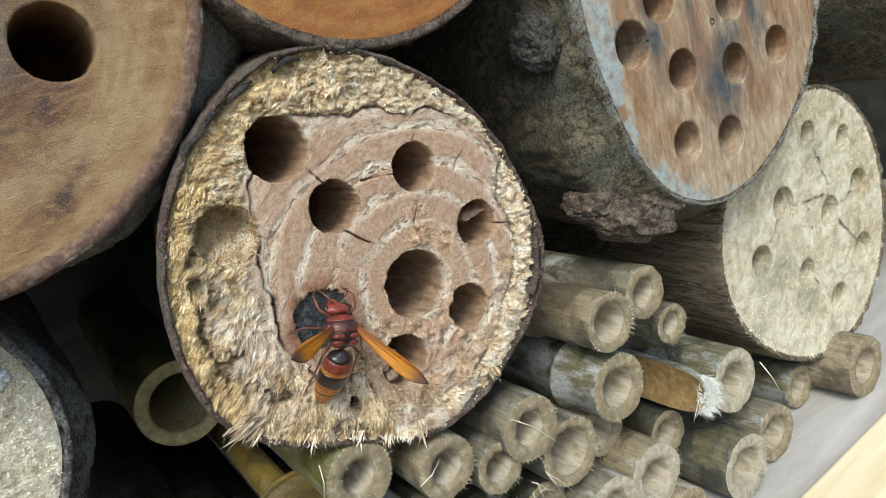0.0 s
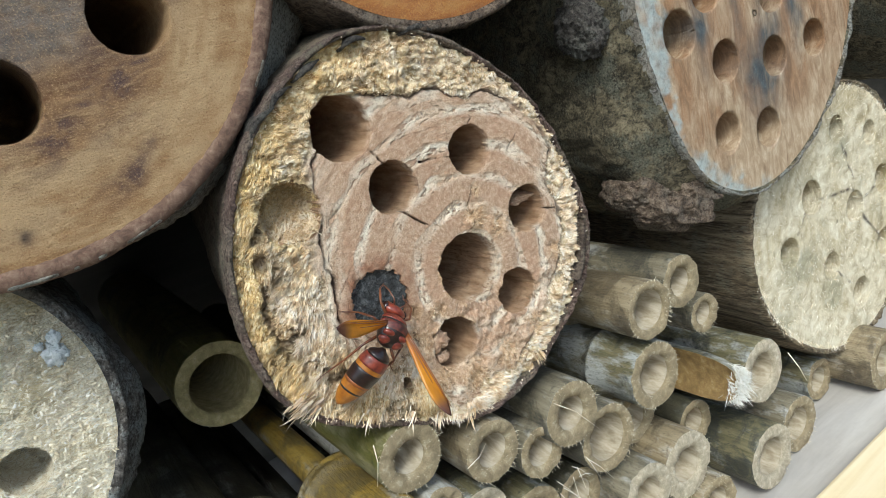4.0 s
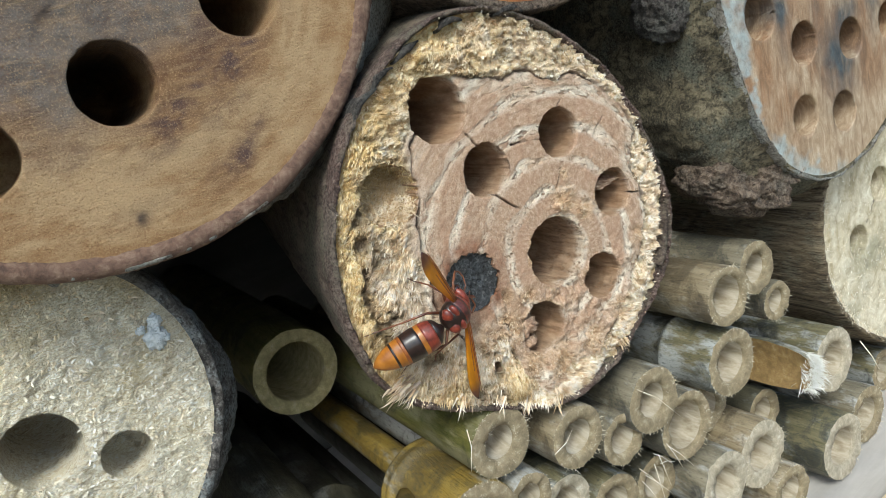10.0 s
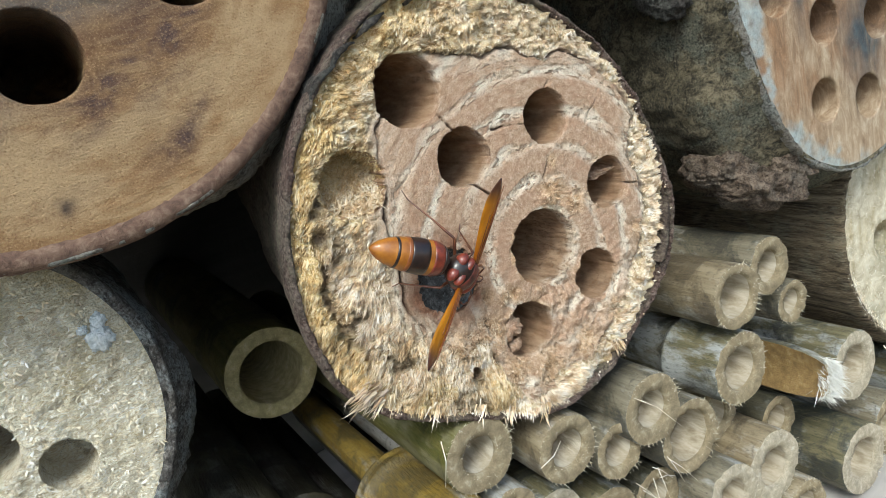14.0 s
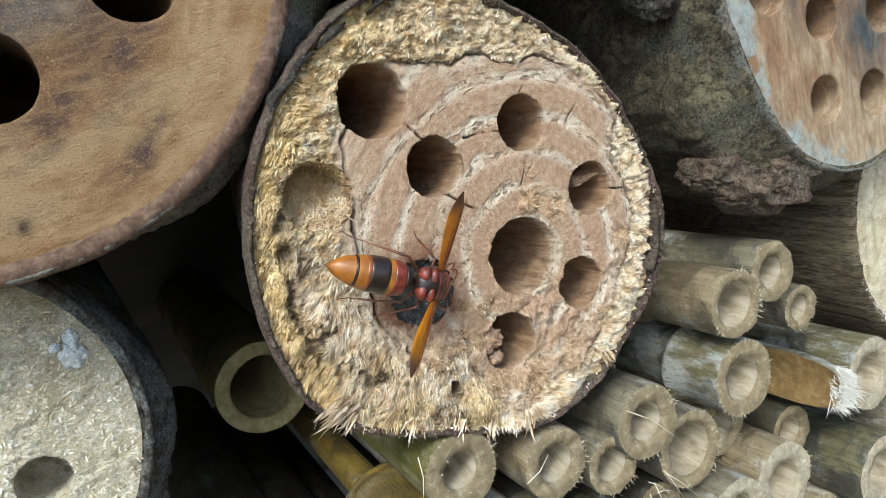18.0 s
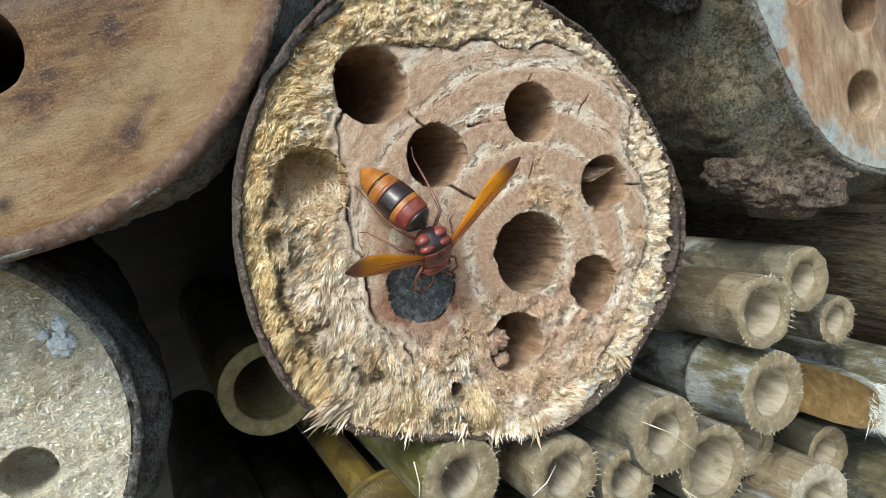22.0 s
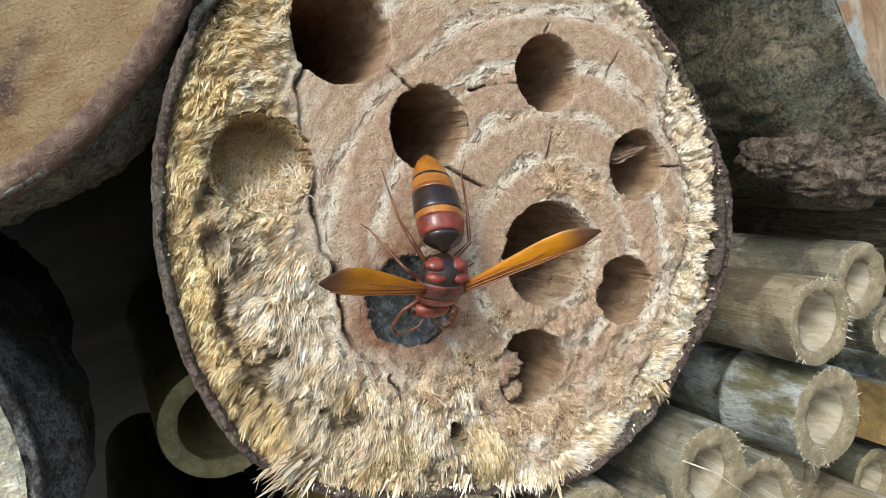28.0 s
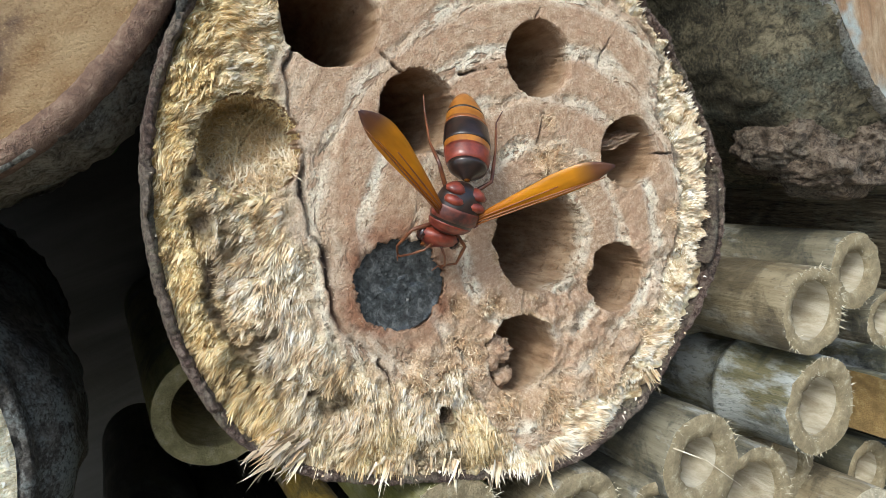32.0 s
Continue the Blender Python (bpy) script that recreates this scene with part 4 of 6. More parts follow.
def bark_rim(rad, parent, material, broad, label):
    """Ragged edge of the bark round a sawn end."""
    n = len(rad)
    th = np.linspace(0, 2 * np.pi, n, endpoint=False)
    c, s = np.cos(th), np.sin(th)
    at = np.stack([rad * c, 0 * c, rad * s], 1)
    calm = 1.0 if broad < 2 else 0.2
    wide = 0.0010 * broad + 0.0012 * calm * fbm(at, 190, 4, 81) + 0.00025 * vnoise(at, 1700, 82)
    proud = calm * (0.0011 * fbm(at, 260, 4, 83) + 0.0003 * vnoise(at, 2300, 84))
    rings = []
    for inn, y in ((1.0, 0.0022), (1.0, 0.0002), (0.7, -0.0007), (0.25, -0.0006), (-0.02, 0.0002), (-0.12, 0.0012), (0.05, 0.0036)):
        r = rad - wide * inn + 0.00012 * vnoise(at + inn * 0.01, 2100, 85)
        rings.append(np.stack([r * c, y + proud * (1.0 if y < 0.001 else 0.5), r * s], 1).tolist())
    v, f = loft(rings, True, False, False)
    part("inner_bark", mesh_of("inner_bark", v, f), material, parent, label)


bark_rim(rad, MIDDLE, BARK_INNER, 1.0, "dark purplish edge of the bark")

# ---- the other logs ----


def ring_marks(px, pz, step, patch=None, crack=(), strong=0.5, stain=None, tone=None):
    def marks(p):
        x, z = p[:, 0], p[:, 2]
        q = np.stack([x, 0 * x, z], 1)
        d = np.hypot(x - px, z - pz) + 0.002 * fbm(q, 45, 2, 8)
        turn = np.arctan2(z - pz, x - px)
        bands = np.stack([d, 0.0035 * np.cos(turn), 0.0035 * np.sin(turn)], 1)
        ring = np.clip(0.5 + strong * (0.9 * fbm(bands, 1.0 / step, 4, 5) + 0.15 * np.sin(d * 2 * np.pi / step)), 0, 1)
        line = np.zeros_like(x)
        for x0, z0, x1, z1, w in crack:
            ax, az = x1 - x0, z1 - z0
            t = np.clip(((x - x0) * ax + (z - z0) * az) / (ax * ax + az * az), 0, 1)
            off = np.hypot(x - x0 - t * ax + 0.0009 * vnoise(q, 260, 4), z - z0 - t * az + 0.0009 * vnoise(q, 260, 6))
            line = np.maximum(line, np.exp(-(off / w) ** 2 * 0.7))
        if tone:
            ring = tone(x, z, q)
        return {"ring": ring, "line": line, "patch": patch(x, z, q) if patch else np.zeros_like(x), "stain": stain(x, z, q) if stain else np.zeros_like(x)}
    return marks


def relief_of(amount, scale=500):
    def relief(p):
        q = np.stack([p[:, 0], 0 * p[:, 0], p[:, 2]], 1)
        return amount * fbm(q, scale, 3, 12) + amount * 1.2 * fbm(q, 60, 2, 13)
    return relief


def edge_lichen(x, z, q):
    """Grey lichen along the stained log's rim, widest where the first bore meets it."""
    wide = 0.0035 + 0.0085 * np.exp(-((z - 0.002) / 0.012) ** 2)
    d = 0.0475 - np.hypot(x, z) + 0.006 * fbm(q, 160, 4, 3) + 0.002 * fbm(q, 700, 2, 4)
    return np.clip((wide - d) / 0.0018, 0, 1) * np.clip((-0.002 - x) / 0.006, 0, 1) * np.clip(0.75 + 0.9 * fbm(q, 260, 3, 5), 0, 1)


def run_stain(x, z, q):
    """Blue-grey stain that runs down between the bores."""
    spots = ((0.0, -0.019, 0.0075, 0.012), (0.006, 0.004, 0.005, 0.016), (-0.0235, 0.004, 0.003, 0.012), (0.018, -0.004, 0.003, 0.012), (-0.009, 0.012, 0.002, 0.016))
    s = sum(np.exp(-(((x - a + 0.003 * fbm(q, 90, 2, 6)) / c) ** 2 + ((z - b) / d) ** 2)) for a, b, c, d in spots)
    return np.clip(s * np.clip(0.9 + 0.8 * fbm(q, 150, 3, 9), 0.2, 1.4), 0, 1)


def swell(middle, power, most, by, back):
    """Bark that bulges out behind the sawn end on one side: angle, narrowness, height, depth of the crest, depth of its end."""
    def flare(th, y):
        side = np.clip(np.cos(th - middle), 0, 1) ** power * (1 + 0.25 * np.cos(5 * th + 60 * y))
        up = min(1.0, y / by)
        return most * side * up * up * (3 - 2 * up) * (1.0 if y < back else max(0.0, 1 - (y - back) / 0.04))
    return flare


def grey_middle(x, z, q):
    return np.clip((0.0300 - np.hypot(x, z) + 0.012 * fbm(q, 70, 3, 6)) / 0.012, 0, 1)


def tan_tone(x, z, q):
    """Pale towards the rim, darker rings inside."""
    d, a = np.hypot(x, z) + 0.0025 * fbm(q, 60, 3, 3), np.arctan2(z, x)
    bands = np.stack([d, 0.010 * np.cos(a), 0.010 * np.sin(a)], 1)
    return np.clip(0.30 + 0.38 * np.clip((d - 0.026) / 0.012, 0, 1) - 0.30 * np.clip((d - 0.0455) / 0.003, 0, 1) + 0.55 * fbm(bands, 240, 3, 5) + 0.25 * fbm(bands, 900, 2, 6), 0, 1)


def purple_spots(x, z, q):
    """Dark purple stains drawn out along the growth rings."""
    d, a = np.hypot(x, z), np.arctan2(z, x)
    s = np.zeros_like(x)
    for sx, sz, wide, amount in ((0.0076, -0.028, 0.0022, 0.8), (0.0132, -0.0385, 0.0014, 0.75), (0.0184, -0.0353, 0.0012, 0.4), (0.0188, -0.0234, 0.0028, 0.75), (0.0205, -0.0217, 0.0026, 0.7), (0.0132, -0.0232, 0.0020, 0.7), (0.003, -0.033, 0.0014, 0.4), (-0.012, -0.030, 0.0016, 0.35), (0.031, -0.010, 0.0016, 0.35), (-0.004, -0.0415, 0.0012, 0.3)):
        along = (np.mod(a - math.atan2(sz, sx) + np.pi, 2 * np.pi) - np.pi) * math.hypot(sx, sz)
        wide = 1.5 * wide
        away = d - math.hypot(sx, sz) + 0.0016 * fbm(q, 200, 3, 7) + 0.25 * along
        s = np.maximum(s, amount * np.exp(-(away / wide) ** 2 - (along / (2.6 * wide)) ** 2))
    return np.clip(s * (1.5 + 1.2 * fbm(q, 300, 3, 8)), 0, 1)


TAN_LOG, tan_rad = log_body("drilled_log", (-0.0700, 0.003, 0.2040), (0, 0, 0), (0.0510, 0.0008, 0.0004), 0.15, [(-0.0003, -0.0216, 0.0066, 0.06), (0.0233, -0.0140, 0.0066, 0.06), (-0.0224, -0.0263, 0.0062, 0.02), (0.004, 0.012, 0.0066, 0.05), (-0.03, 0.004, 0.0066, 0.05)], "thick log with a smooth tan sawn end and wide bores", TAN_END, BARK_GREY, 0.0010, 100, 480, relief_of(0.00018), ring_marks(0, 0, 0.0055, grey_middle, ((-0.0086, -0.0127, -0.0014, -0.0052, 0.0005), (-0.0042, -0.0427, -0.0038, -0.0423, 0.0006)), 0.5, purple_spots, tan_tone), 0.0020, 0.0012, 0.0, 11, "tan sawn wood with a grey middle and purple stains", "rough grey bark", flare=swell(-0.25, 2, 0.0105, 0.014, 0.030))
bark_rim(tan_rad, TAN_LOG, BARK_CUT, 3.2, "reddish-brown cut edge of the bark")
PALE_LOG, pale_rad = log_body("drilled_log", (-0.108, 0.023, 0.128), (0, 0, 0), (0.0371, 0.00014, 0.00096), 0.12, [(0.0040, -0.0011, 0.0070, 0.03), (0.0160, -0.0093, 0.0047, 0.012)], "pale log with a torn whitish sawn end and two bores", CHAFF_END, BARK_LICHEN, 0.0022, 70, 420, relief_of(0.0010, 500), ring_marks(0, 0, 0.006, lambda x, z, q: np.clip(2.2 * fbm(q, 110, 4, 8) + 0.6 * (x + z) / 0.035 - 1.45, 0, 1), (), 0.5, lambda x, z, q: np.clip((z - 0.016) / 0.012 - 0.25 * x / 0.03 + 0.9 * fbm(q, 110, 3, 9), 0, 0.9)), 0.0016, 0.0030, 0.0, 23, "torn whitish straw-coloured wood", "dark peeling bark", flare=swell(-0.55, 3, 0.0048, 0.008, 0.05))
bark_rim(pale_rad, PALE_LOG, BARK_LICHEN, 1.7, "crumbling grey edge of the bark")
STAINED_LOG, stained_rad = log_body("drilled_log", (0.1104, -0.003, 0.152), (0, 0, 0), (0.04863, 0.00094, -0.00052, 0.00229, 0.00213, -0.00073, -0.00003), 0.15, [(-0.0321, 0.0024, 0.0062, 0.03), (-0.0155, -0.009, 0.0058, 0.03), (0.0064, -0.0135, 0.0058, 0.03), (0.0267, -0.0133, 0.0055, 0.012), (-0.0192, -0.0279, 0.0056, 0.03), (-0.0011, -0.0322, 0.0057, 0.02), (-0.0195, 0.0107, 0.0058, 0.03), (0.0084, 0.0040, 0.0058, 0.03)], "thick log with a stained brown end and grey lichen edge", STAINED_END, BARK_DARK, 0.0016, 64, 330, relief_of(0.0001), ring_marks(0.004, 0.03, 0.004, edge_lichen, (), 1.2, run_stain, lambda x, z, q: np.clip(1.05 - 1.5 * np.exp(-((z + 0.047) / 0.017) ** 2) + 0.5 * fbm(q, 60, 3, 2), 0, 1)), 0.0017, 0.0010, 0.0, 31, "brown sawn wood with black and grey stains", "dark green-grey bark with a knot", flare=swell(3.95, 2.5, 0.0085, 0.012, 0.05))
bark_rim(stained_rad, STAINED_LOG, BARK_GREY, 1.2, "grey crumbling edge of the bark")
SPOTTED_LOG, spotted_rad = log_body("drilled_log", (0.160, 0.010, 0.0685), (0, 0, 0), (0.0500, 0.0, -0.001, -0.0012, 0.0007), 0.13, [(-0.0134, 0.0144, 0.0062, 0.03), (0.0123, 0.0011, 0.006, 0.02), (0.0061, 0.0327, 0.0048, 0.03), (0.0271, 0.0246, 0.0045, 0.03), (0.0327, 0.0047, 0.0055, 0.03), (-0.030, 0.0003, 0.0056, 0.03), (-0.0067, -0.0147, 0.0052, 0.02), (0.0101, -0.0328, 0.0058, 0.03), (0.0299, -0.0201, 0.0055, 0.03)], "pale weathered log with many small bores and cracks", PALE_END, BARK_GRAIN, 0.0018, 90, 480, relief_of(0.00022), ring_marks(0.002, 0.0, 0.004, None, ((0.004, 0.040, 0.0061, 0.0327, 0.0004), (0.0061, 0.0327, 0.013, 0.012, 0.0005), (-0.0134, 0.0130, 0.0123, 0.0080, 0.0005), (0.0123, 0.0011, 0.0299, -0.0201, 0.0006), (0.0123, 0.0011, 0.0327, 0.0047, 0.0004), (-0.0134, 0.0144, -0.030, 0.0003, 0.0003), (0.0101, -0.0328, -0.0067, -0.0147, 0.0003)), 1.0, lambda x, z, q: np.clip(1.6 * fbm(q, 60, 3, 15) - 0.1, 0, 0.7)), 0.0012, 0.0022, 0.0004, 41, "pale grey-yellow sawn wood", "dark brown bark")
bark_rim(spotted_rad, SPOTTED_LOG, BARK_GRAIN, 0.9, "ragged brown edge of the bark")
RESIN_LOG, resin_rad = log_body("drilled_log", (0.0177, 0.0, 0.2182), (0, 0, 0), (0.0463, 0.0004, 0.0003), 0.15, [(0.005, 0.01, 0.006, 0.04)], "log with a glossy orange resin-soaked sawn end", RESIN_END, BARK_RED, 0.0022, 50, 300, relief_of(0.0001), ring_marks(0, 0, 0.004), 0.0012, 0.0008, 0.0, 51, "orange-brown resinous wood", "reddish flaking bark")
bark_rim(resin_rad, RESIN_LOG, BARK_RED, 1.4, "reddish flaking edge of the bark")
log_body("drilled_log", (0.262, -0.026, 0.150), (0, 0, 0), (0.054, 0.001, 0.001), 0.15, [(0.01, 0.01, 0.006, 0.03)], "thick dark log with mossy bark", TAN_END, BARK_DARK, 0.002, 40, 260, relief_of(0.0002), ring_marks(0, 0, 0.007), 0.0014, 0.0008, 0.0, 61)

# ---- bamboo canes ----
for at, r, bore, turn, skin, pith, label, nodes, fray, plug in (
    ((0.0693, 0.004, 0.0874), 0.0078, 0.0043, (0, 0), CANE_GREY, PITH, "grey weathered bamboo cane with a small bore", (), 8, 0.02),
    ((0.0511, 0.000, 0.0877), 0.0083, 0.0058, (0, 0), CANE_TAN, PITH, "tan bamboo cane with a wide hairy bore", (0.03,), 30, 0.012),
    ((0.0809, 0.008, 0.0706), 0.0062, 0.0036, (0, 0), CANE_GREY, PITH, "thin grey bamboo cane with a split edge", (), 10, 0.016),
    ((0.0500, 0.002, 0.0676), 0.0097, 0.0058, (0, 0), CANE_DARK, PITH, "dark mossy bamboo cane with a frayed end", (0.016,), 36, 0.012),
    ((0.0981, 0.004, 0.0417), 0.0105, 0.0062, (0, 0), CANE_DARK, PITH_PALE, "mossy bamboo cane with a pale cut end", (), 10, 0.012),
    ((0.1457, 0.016, 0.0087), 0.0082, 0.0052, (0, 0), CANE_DARK, PITH, "small dark bamboo cane lying on the board", (), 8, 0.012),
    ((0.1636, 0.000, 0.0118), 0.0116, 0.0068, (0, 0), CANE_TAN, PITH, "yellowish bamboo cane lying on the board", (0.03,), 10, 0.012),
    ((0.1152, 0.006, 0.0105), 0.0102, 0.0062, (0, 0), CANE_GREY, PITH, "grey bamboo cane lying on the board", (), 14, 0.010),
    ((0.0930, 0.002, 0.0125), 0.0112, 0.0066, (0, 0), CANE_DARK, PITH_PALE, "dark streaked bamboo cane with a white cut end", (), 20, 0.02),
    ((0.0540, 0.001, 0.0350), 0.0103, 0.0056, (0, 0), CANE_TAN, PITH_PALE, "tan bamboo cane with a pale hairy bore", (), 30, 0.014),
    ((0.0175, 0.000, 0.0747), 0.0087, 0.0046, (0, 0), CANE_GREY, PITH, "grey bamboo cane with loose straw across its end", (), 18, 0.012),
    ((0.0286, 0.002, 0.0600), 0.0096, 0.0068, (0, 0), CANE_GREY, PITH, "grey thin-walled bamboo cane with a ragged bore", (), 16, 0.02),
    ((0.0071, 0.002, 0.0690), 0.0070, 0.0042, (0, 0), CANE_GREY, PITH, "small grey bamboo cane under the others", (), 8, 0.018),
    ((-0.0072, 0.000, 0.0791), 0.0077, 0.0044, (0, 0), CANE_TAN, PITH, "stout tan bamboo cane with a hairy cut end", (), 20, 0.01),
    ((-0.0272, 0.000, 0.0899), 0.0080, 0.0040, (0, 0), CANE_GREEN, PITH, "green bamboo cane with a frayed tan cut end", (), 26, 0.010),
    ((-0.0482, 0.0600, 0.1020), 0.0119, 0.0082, (0, 0), CANE_GREEN, PITH_GREEN, "wide yellow-green bamboo tube set far back", (), 4, 0.05),
    ((-0.0380, -0.001, 0.0760), 0.0098, 0.0058, (0, 0), CANE_YELLOW, PITH, "stout yellow bamboo cane with a grey node", (0.021, 0.024), 24, 0.012),
    ((-0.0241, 0.000, 0.0731), 0.0062, 0.0035, (0, 0), CANE_GREY, PITH, "grey bamboo cane with black marks on its rim", (), 8, 0.012),
    ((0.0361, 0.000, 0.0367), 0.0094, 0.0052, (0, 0), CANE_GREY, PITH_PALE, "grey bamboo cane low in the pile", (), 12, 0.012),
    ((-0.0700, 0.002, 0.0740), 0.0105, 0.0060, (0, 0), CANE_SHADE, PITH, "mottled bamboo cane coloured dark for shade", (), 4, 0.012),
    ((-0.0570, 0.004, 0.0600), 0.0100, 0.0064, (0, 0), CANE_SHADE, PITH_GREEN, "green bamboo cane coloured dark for shade", (0.05,), 4, 0.012),
    ((-0.0130, 0.004, 0.0620), 0.0075, 0.0042, (0, 0), CANE_DARK, PITH_PALE, "dark bamboo cane with a pale end", (), 8, 0.012),
    ((0.0480, 0.012, 0.0510), 0.0080, 0.0048, (0, 0), CANE_TAN, PITH, "tan bamboo cane wedged between larger ones", (), 8, 0.012),
    ((0.0620, 0.000, 0.0163), 0.0088, 0.0052, (0, 0), CANE_TAN, PITH, "tan bamboo cane near the floor board", (), 20, 0.012),
    # filler canes; CANE_SHADE skins carry the darkness of the gaps as colour
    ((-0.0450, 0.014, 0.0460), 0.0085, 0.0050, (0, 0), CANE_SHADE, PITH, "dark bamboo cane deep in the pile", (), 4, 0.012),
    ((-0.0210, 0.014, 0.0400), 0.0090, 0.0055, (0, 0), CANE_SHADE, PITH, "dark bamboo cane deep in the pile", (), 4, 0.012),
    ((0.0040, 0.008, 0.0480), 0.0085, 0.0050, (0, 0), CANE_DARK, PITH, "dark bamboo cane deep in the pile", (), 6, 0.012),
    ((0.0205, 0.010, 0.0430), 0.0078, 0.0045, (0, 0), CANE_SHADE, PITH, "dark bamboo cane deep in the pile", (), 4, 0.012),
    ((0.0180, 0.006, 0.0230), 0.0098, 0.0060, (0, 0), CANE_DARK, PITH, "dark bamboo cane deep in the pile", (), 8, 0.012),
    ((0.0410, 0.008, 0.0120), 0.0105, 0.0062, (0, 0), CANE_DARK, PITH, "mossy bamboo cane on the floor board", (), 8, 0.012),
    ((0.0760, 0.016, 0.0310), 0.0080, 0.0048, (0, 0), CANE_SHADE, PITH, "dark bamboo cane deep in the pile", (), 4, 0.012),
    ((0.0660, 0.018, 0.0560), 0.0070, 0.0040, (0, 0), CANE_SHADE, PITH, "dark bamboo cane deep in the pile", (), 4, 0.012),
):
    cane(at, r, bore, turn, 0.15, skin, pith, label, nodes, 0.0009, fray, plug * 1.35, int(abs(at[0]) * 1e4) % 97, neck=0.42 if skin is CANE_YELLOW else 1.0)


def split_cane(at, r, chord, label):
    """A cane split lengthwise: half a culm with its flat yellow inside turned outwards, crushed at the tip."""
    ob = thing("bamboo_cane", pose(*at), label, "bamboo cane", "bamboo canes")
    n = 24
    arc = np.linspace(chord, chord + np.pi * 1.08, n)
    skin, flat = [], []
    for y, grow in ((0.0, 0.62), (0.002, 0.78), (0.006, 0.92), (0.012, 1.0), (0.03, 1.0), (0.06, 1.0), (0.15, 1.0)):
        q = r * grow * (1 + 0.02 * np.cos(3 * arc + 40 * y))
        edge = np.stack([q * np.cos(arc), np.full(n, y), q * np.sin(arc)], 1)
        skin.append(edge.tolist())
        a, b = edge[-1], edge[0]
        bow = np.array([math.cos(chord + np.pi / 2), 0, math.sin(chord + np.pi / 2)])
        flat.append([(a + (b - a) * s + bow * 0.0016 * math.sin(math.pi * s) - bow * (0.0001 if 0 < s < 1 else 0.0)).tolist() for s in np.linspace(0, 1, 12)])
    v, f = loft(skin, False)
    part("culm", mesh_of("culm", v, [q[::-1] for q in f]), CANE_DARK, ob)
    v, f = loft(flat, False)
    part("split_face", mesh_of("split_face", v, [q[::-1] for q in f]), PITH_YELLOW, ob, "flat ochre inside of the split cane")
    ends = [skin[0] + flat[0][1:-1]]
    v = ends[0] + [tuple(np.mean(ends[0], 0))]
    m = len(ends[0])
    part("cut_end", mesh_of("cut_end", v, [(k, (k + 1) % m, m) for k in range(m)]), PITH_PALE, ob)
    k = 1100
    a, q = RNG.uniform(chord, chord + np.pi, k), np.sqrt(RNG.rand(k)) * r * 0.8
    p = np.stack([q * np.cos(a), RNG.uniform(-0.0005, 0.003, k), q * np.sin(a)], 1)
    aim = np.array([0.1, -0.7, -0.75]) + RNG.normal(0, 0.45, (k, 3))
    fibres("crushed_end", p, aim, RNG.uniform(0.0008, 0.0042, k), RNG.uniform(0.00006, 0.00018, k), HAIR_WHITE, ob, "crushed white bamboo fibres")


split_cane((0.0775, -0.001, 0.0500), 0.0074, radians(-105), "split bamboo cane with a crushed white end")


# ---- torn fibres, mud and debris on the drilled log ----
def spread(n, most):
    """Random places over the sapwood: position, angle and marks there."""
    th = RNG.uniform(-np.pi, np.pi, n)
    r = np.sqrt(RNG.uniform(0.2, 1.0, n)) * most
    p = np.stack([r * np.cos(th), 0 * r, r * np.sin(th)], 1)
    edge_r = np.interp(th, np.linspace(0, 2 * np.pi, len(rad) + 1), np.r_[rad, rad[0]], period=2 * np.pi)
    m = mid_marks(p)
    ok = (m["sap"] > 0.6) & (r < edge_r - 0.0016)
    for hx, hz, hr, hd in MID_HOLES:
        ok &= np.hypot(p[:, 0] - hx, p[:, 2] - hz) > hr + 0.0003
    ok &= m["stain"] < 0.5
    p, th = p[ok], th[ok]
    p[:, 1] = -mid_relief(p)
    return p, th


def combed(p, th, lift, stray):
    """Fibres are combed outwards by the saw, and to the west over the lower part; tufts close at their tips."""
    k = len(p)
    left = np.clip(0.5 - 0.9 * np.cos(th + 0.5), 0, 1)[:, None]
    aim = np.stack([np.cos(th), 0 * th, np.sin(th)], 1) * 0.6 + left * np.array([-0.9, 0, -0.75 ])
    aim = aim + np.stack([fbm(p, 160, 2, 71), 0 * th, fbm(p, 160, 2, 72)], 1) * 1.4
    aim /= np.linalg.norm(aim, axis=1, keepdims=True)
    flat = p * [1, 0, 1]
    warp = flat + 0.0006 * np.stack([vnoise(flat, 700, 5), 0 * th, vnoise(flat, 700, 6)], 1)
    cell = np.floor(warp / 0.0015)
    code = ((cell[:, 0] * 7919 + cell[:, 2] * 104729).astype(np.int64) * 31) & 65535
    centre = (cell + 0.5) * 0.0015 * [1, 0, 1]
    tip = centre + aim * (0.0008 + 0.0016 * TABLE[code])[:, None]
    d = 0.45 * (tip - flat) / 0.0016 + 0.75 * aim + RNG.normal(0, stray * 0.7, (k, 3))
    d[:, 1] = -np.abs(RNG.normal(lift, 0.12, k)) - 0.08 - 0.5 * TABLE[(code * 7 + 3) & 65535]
    return d


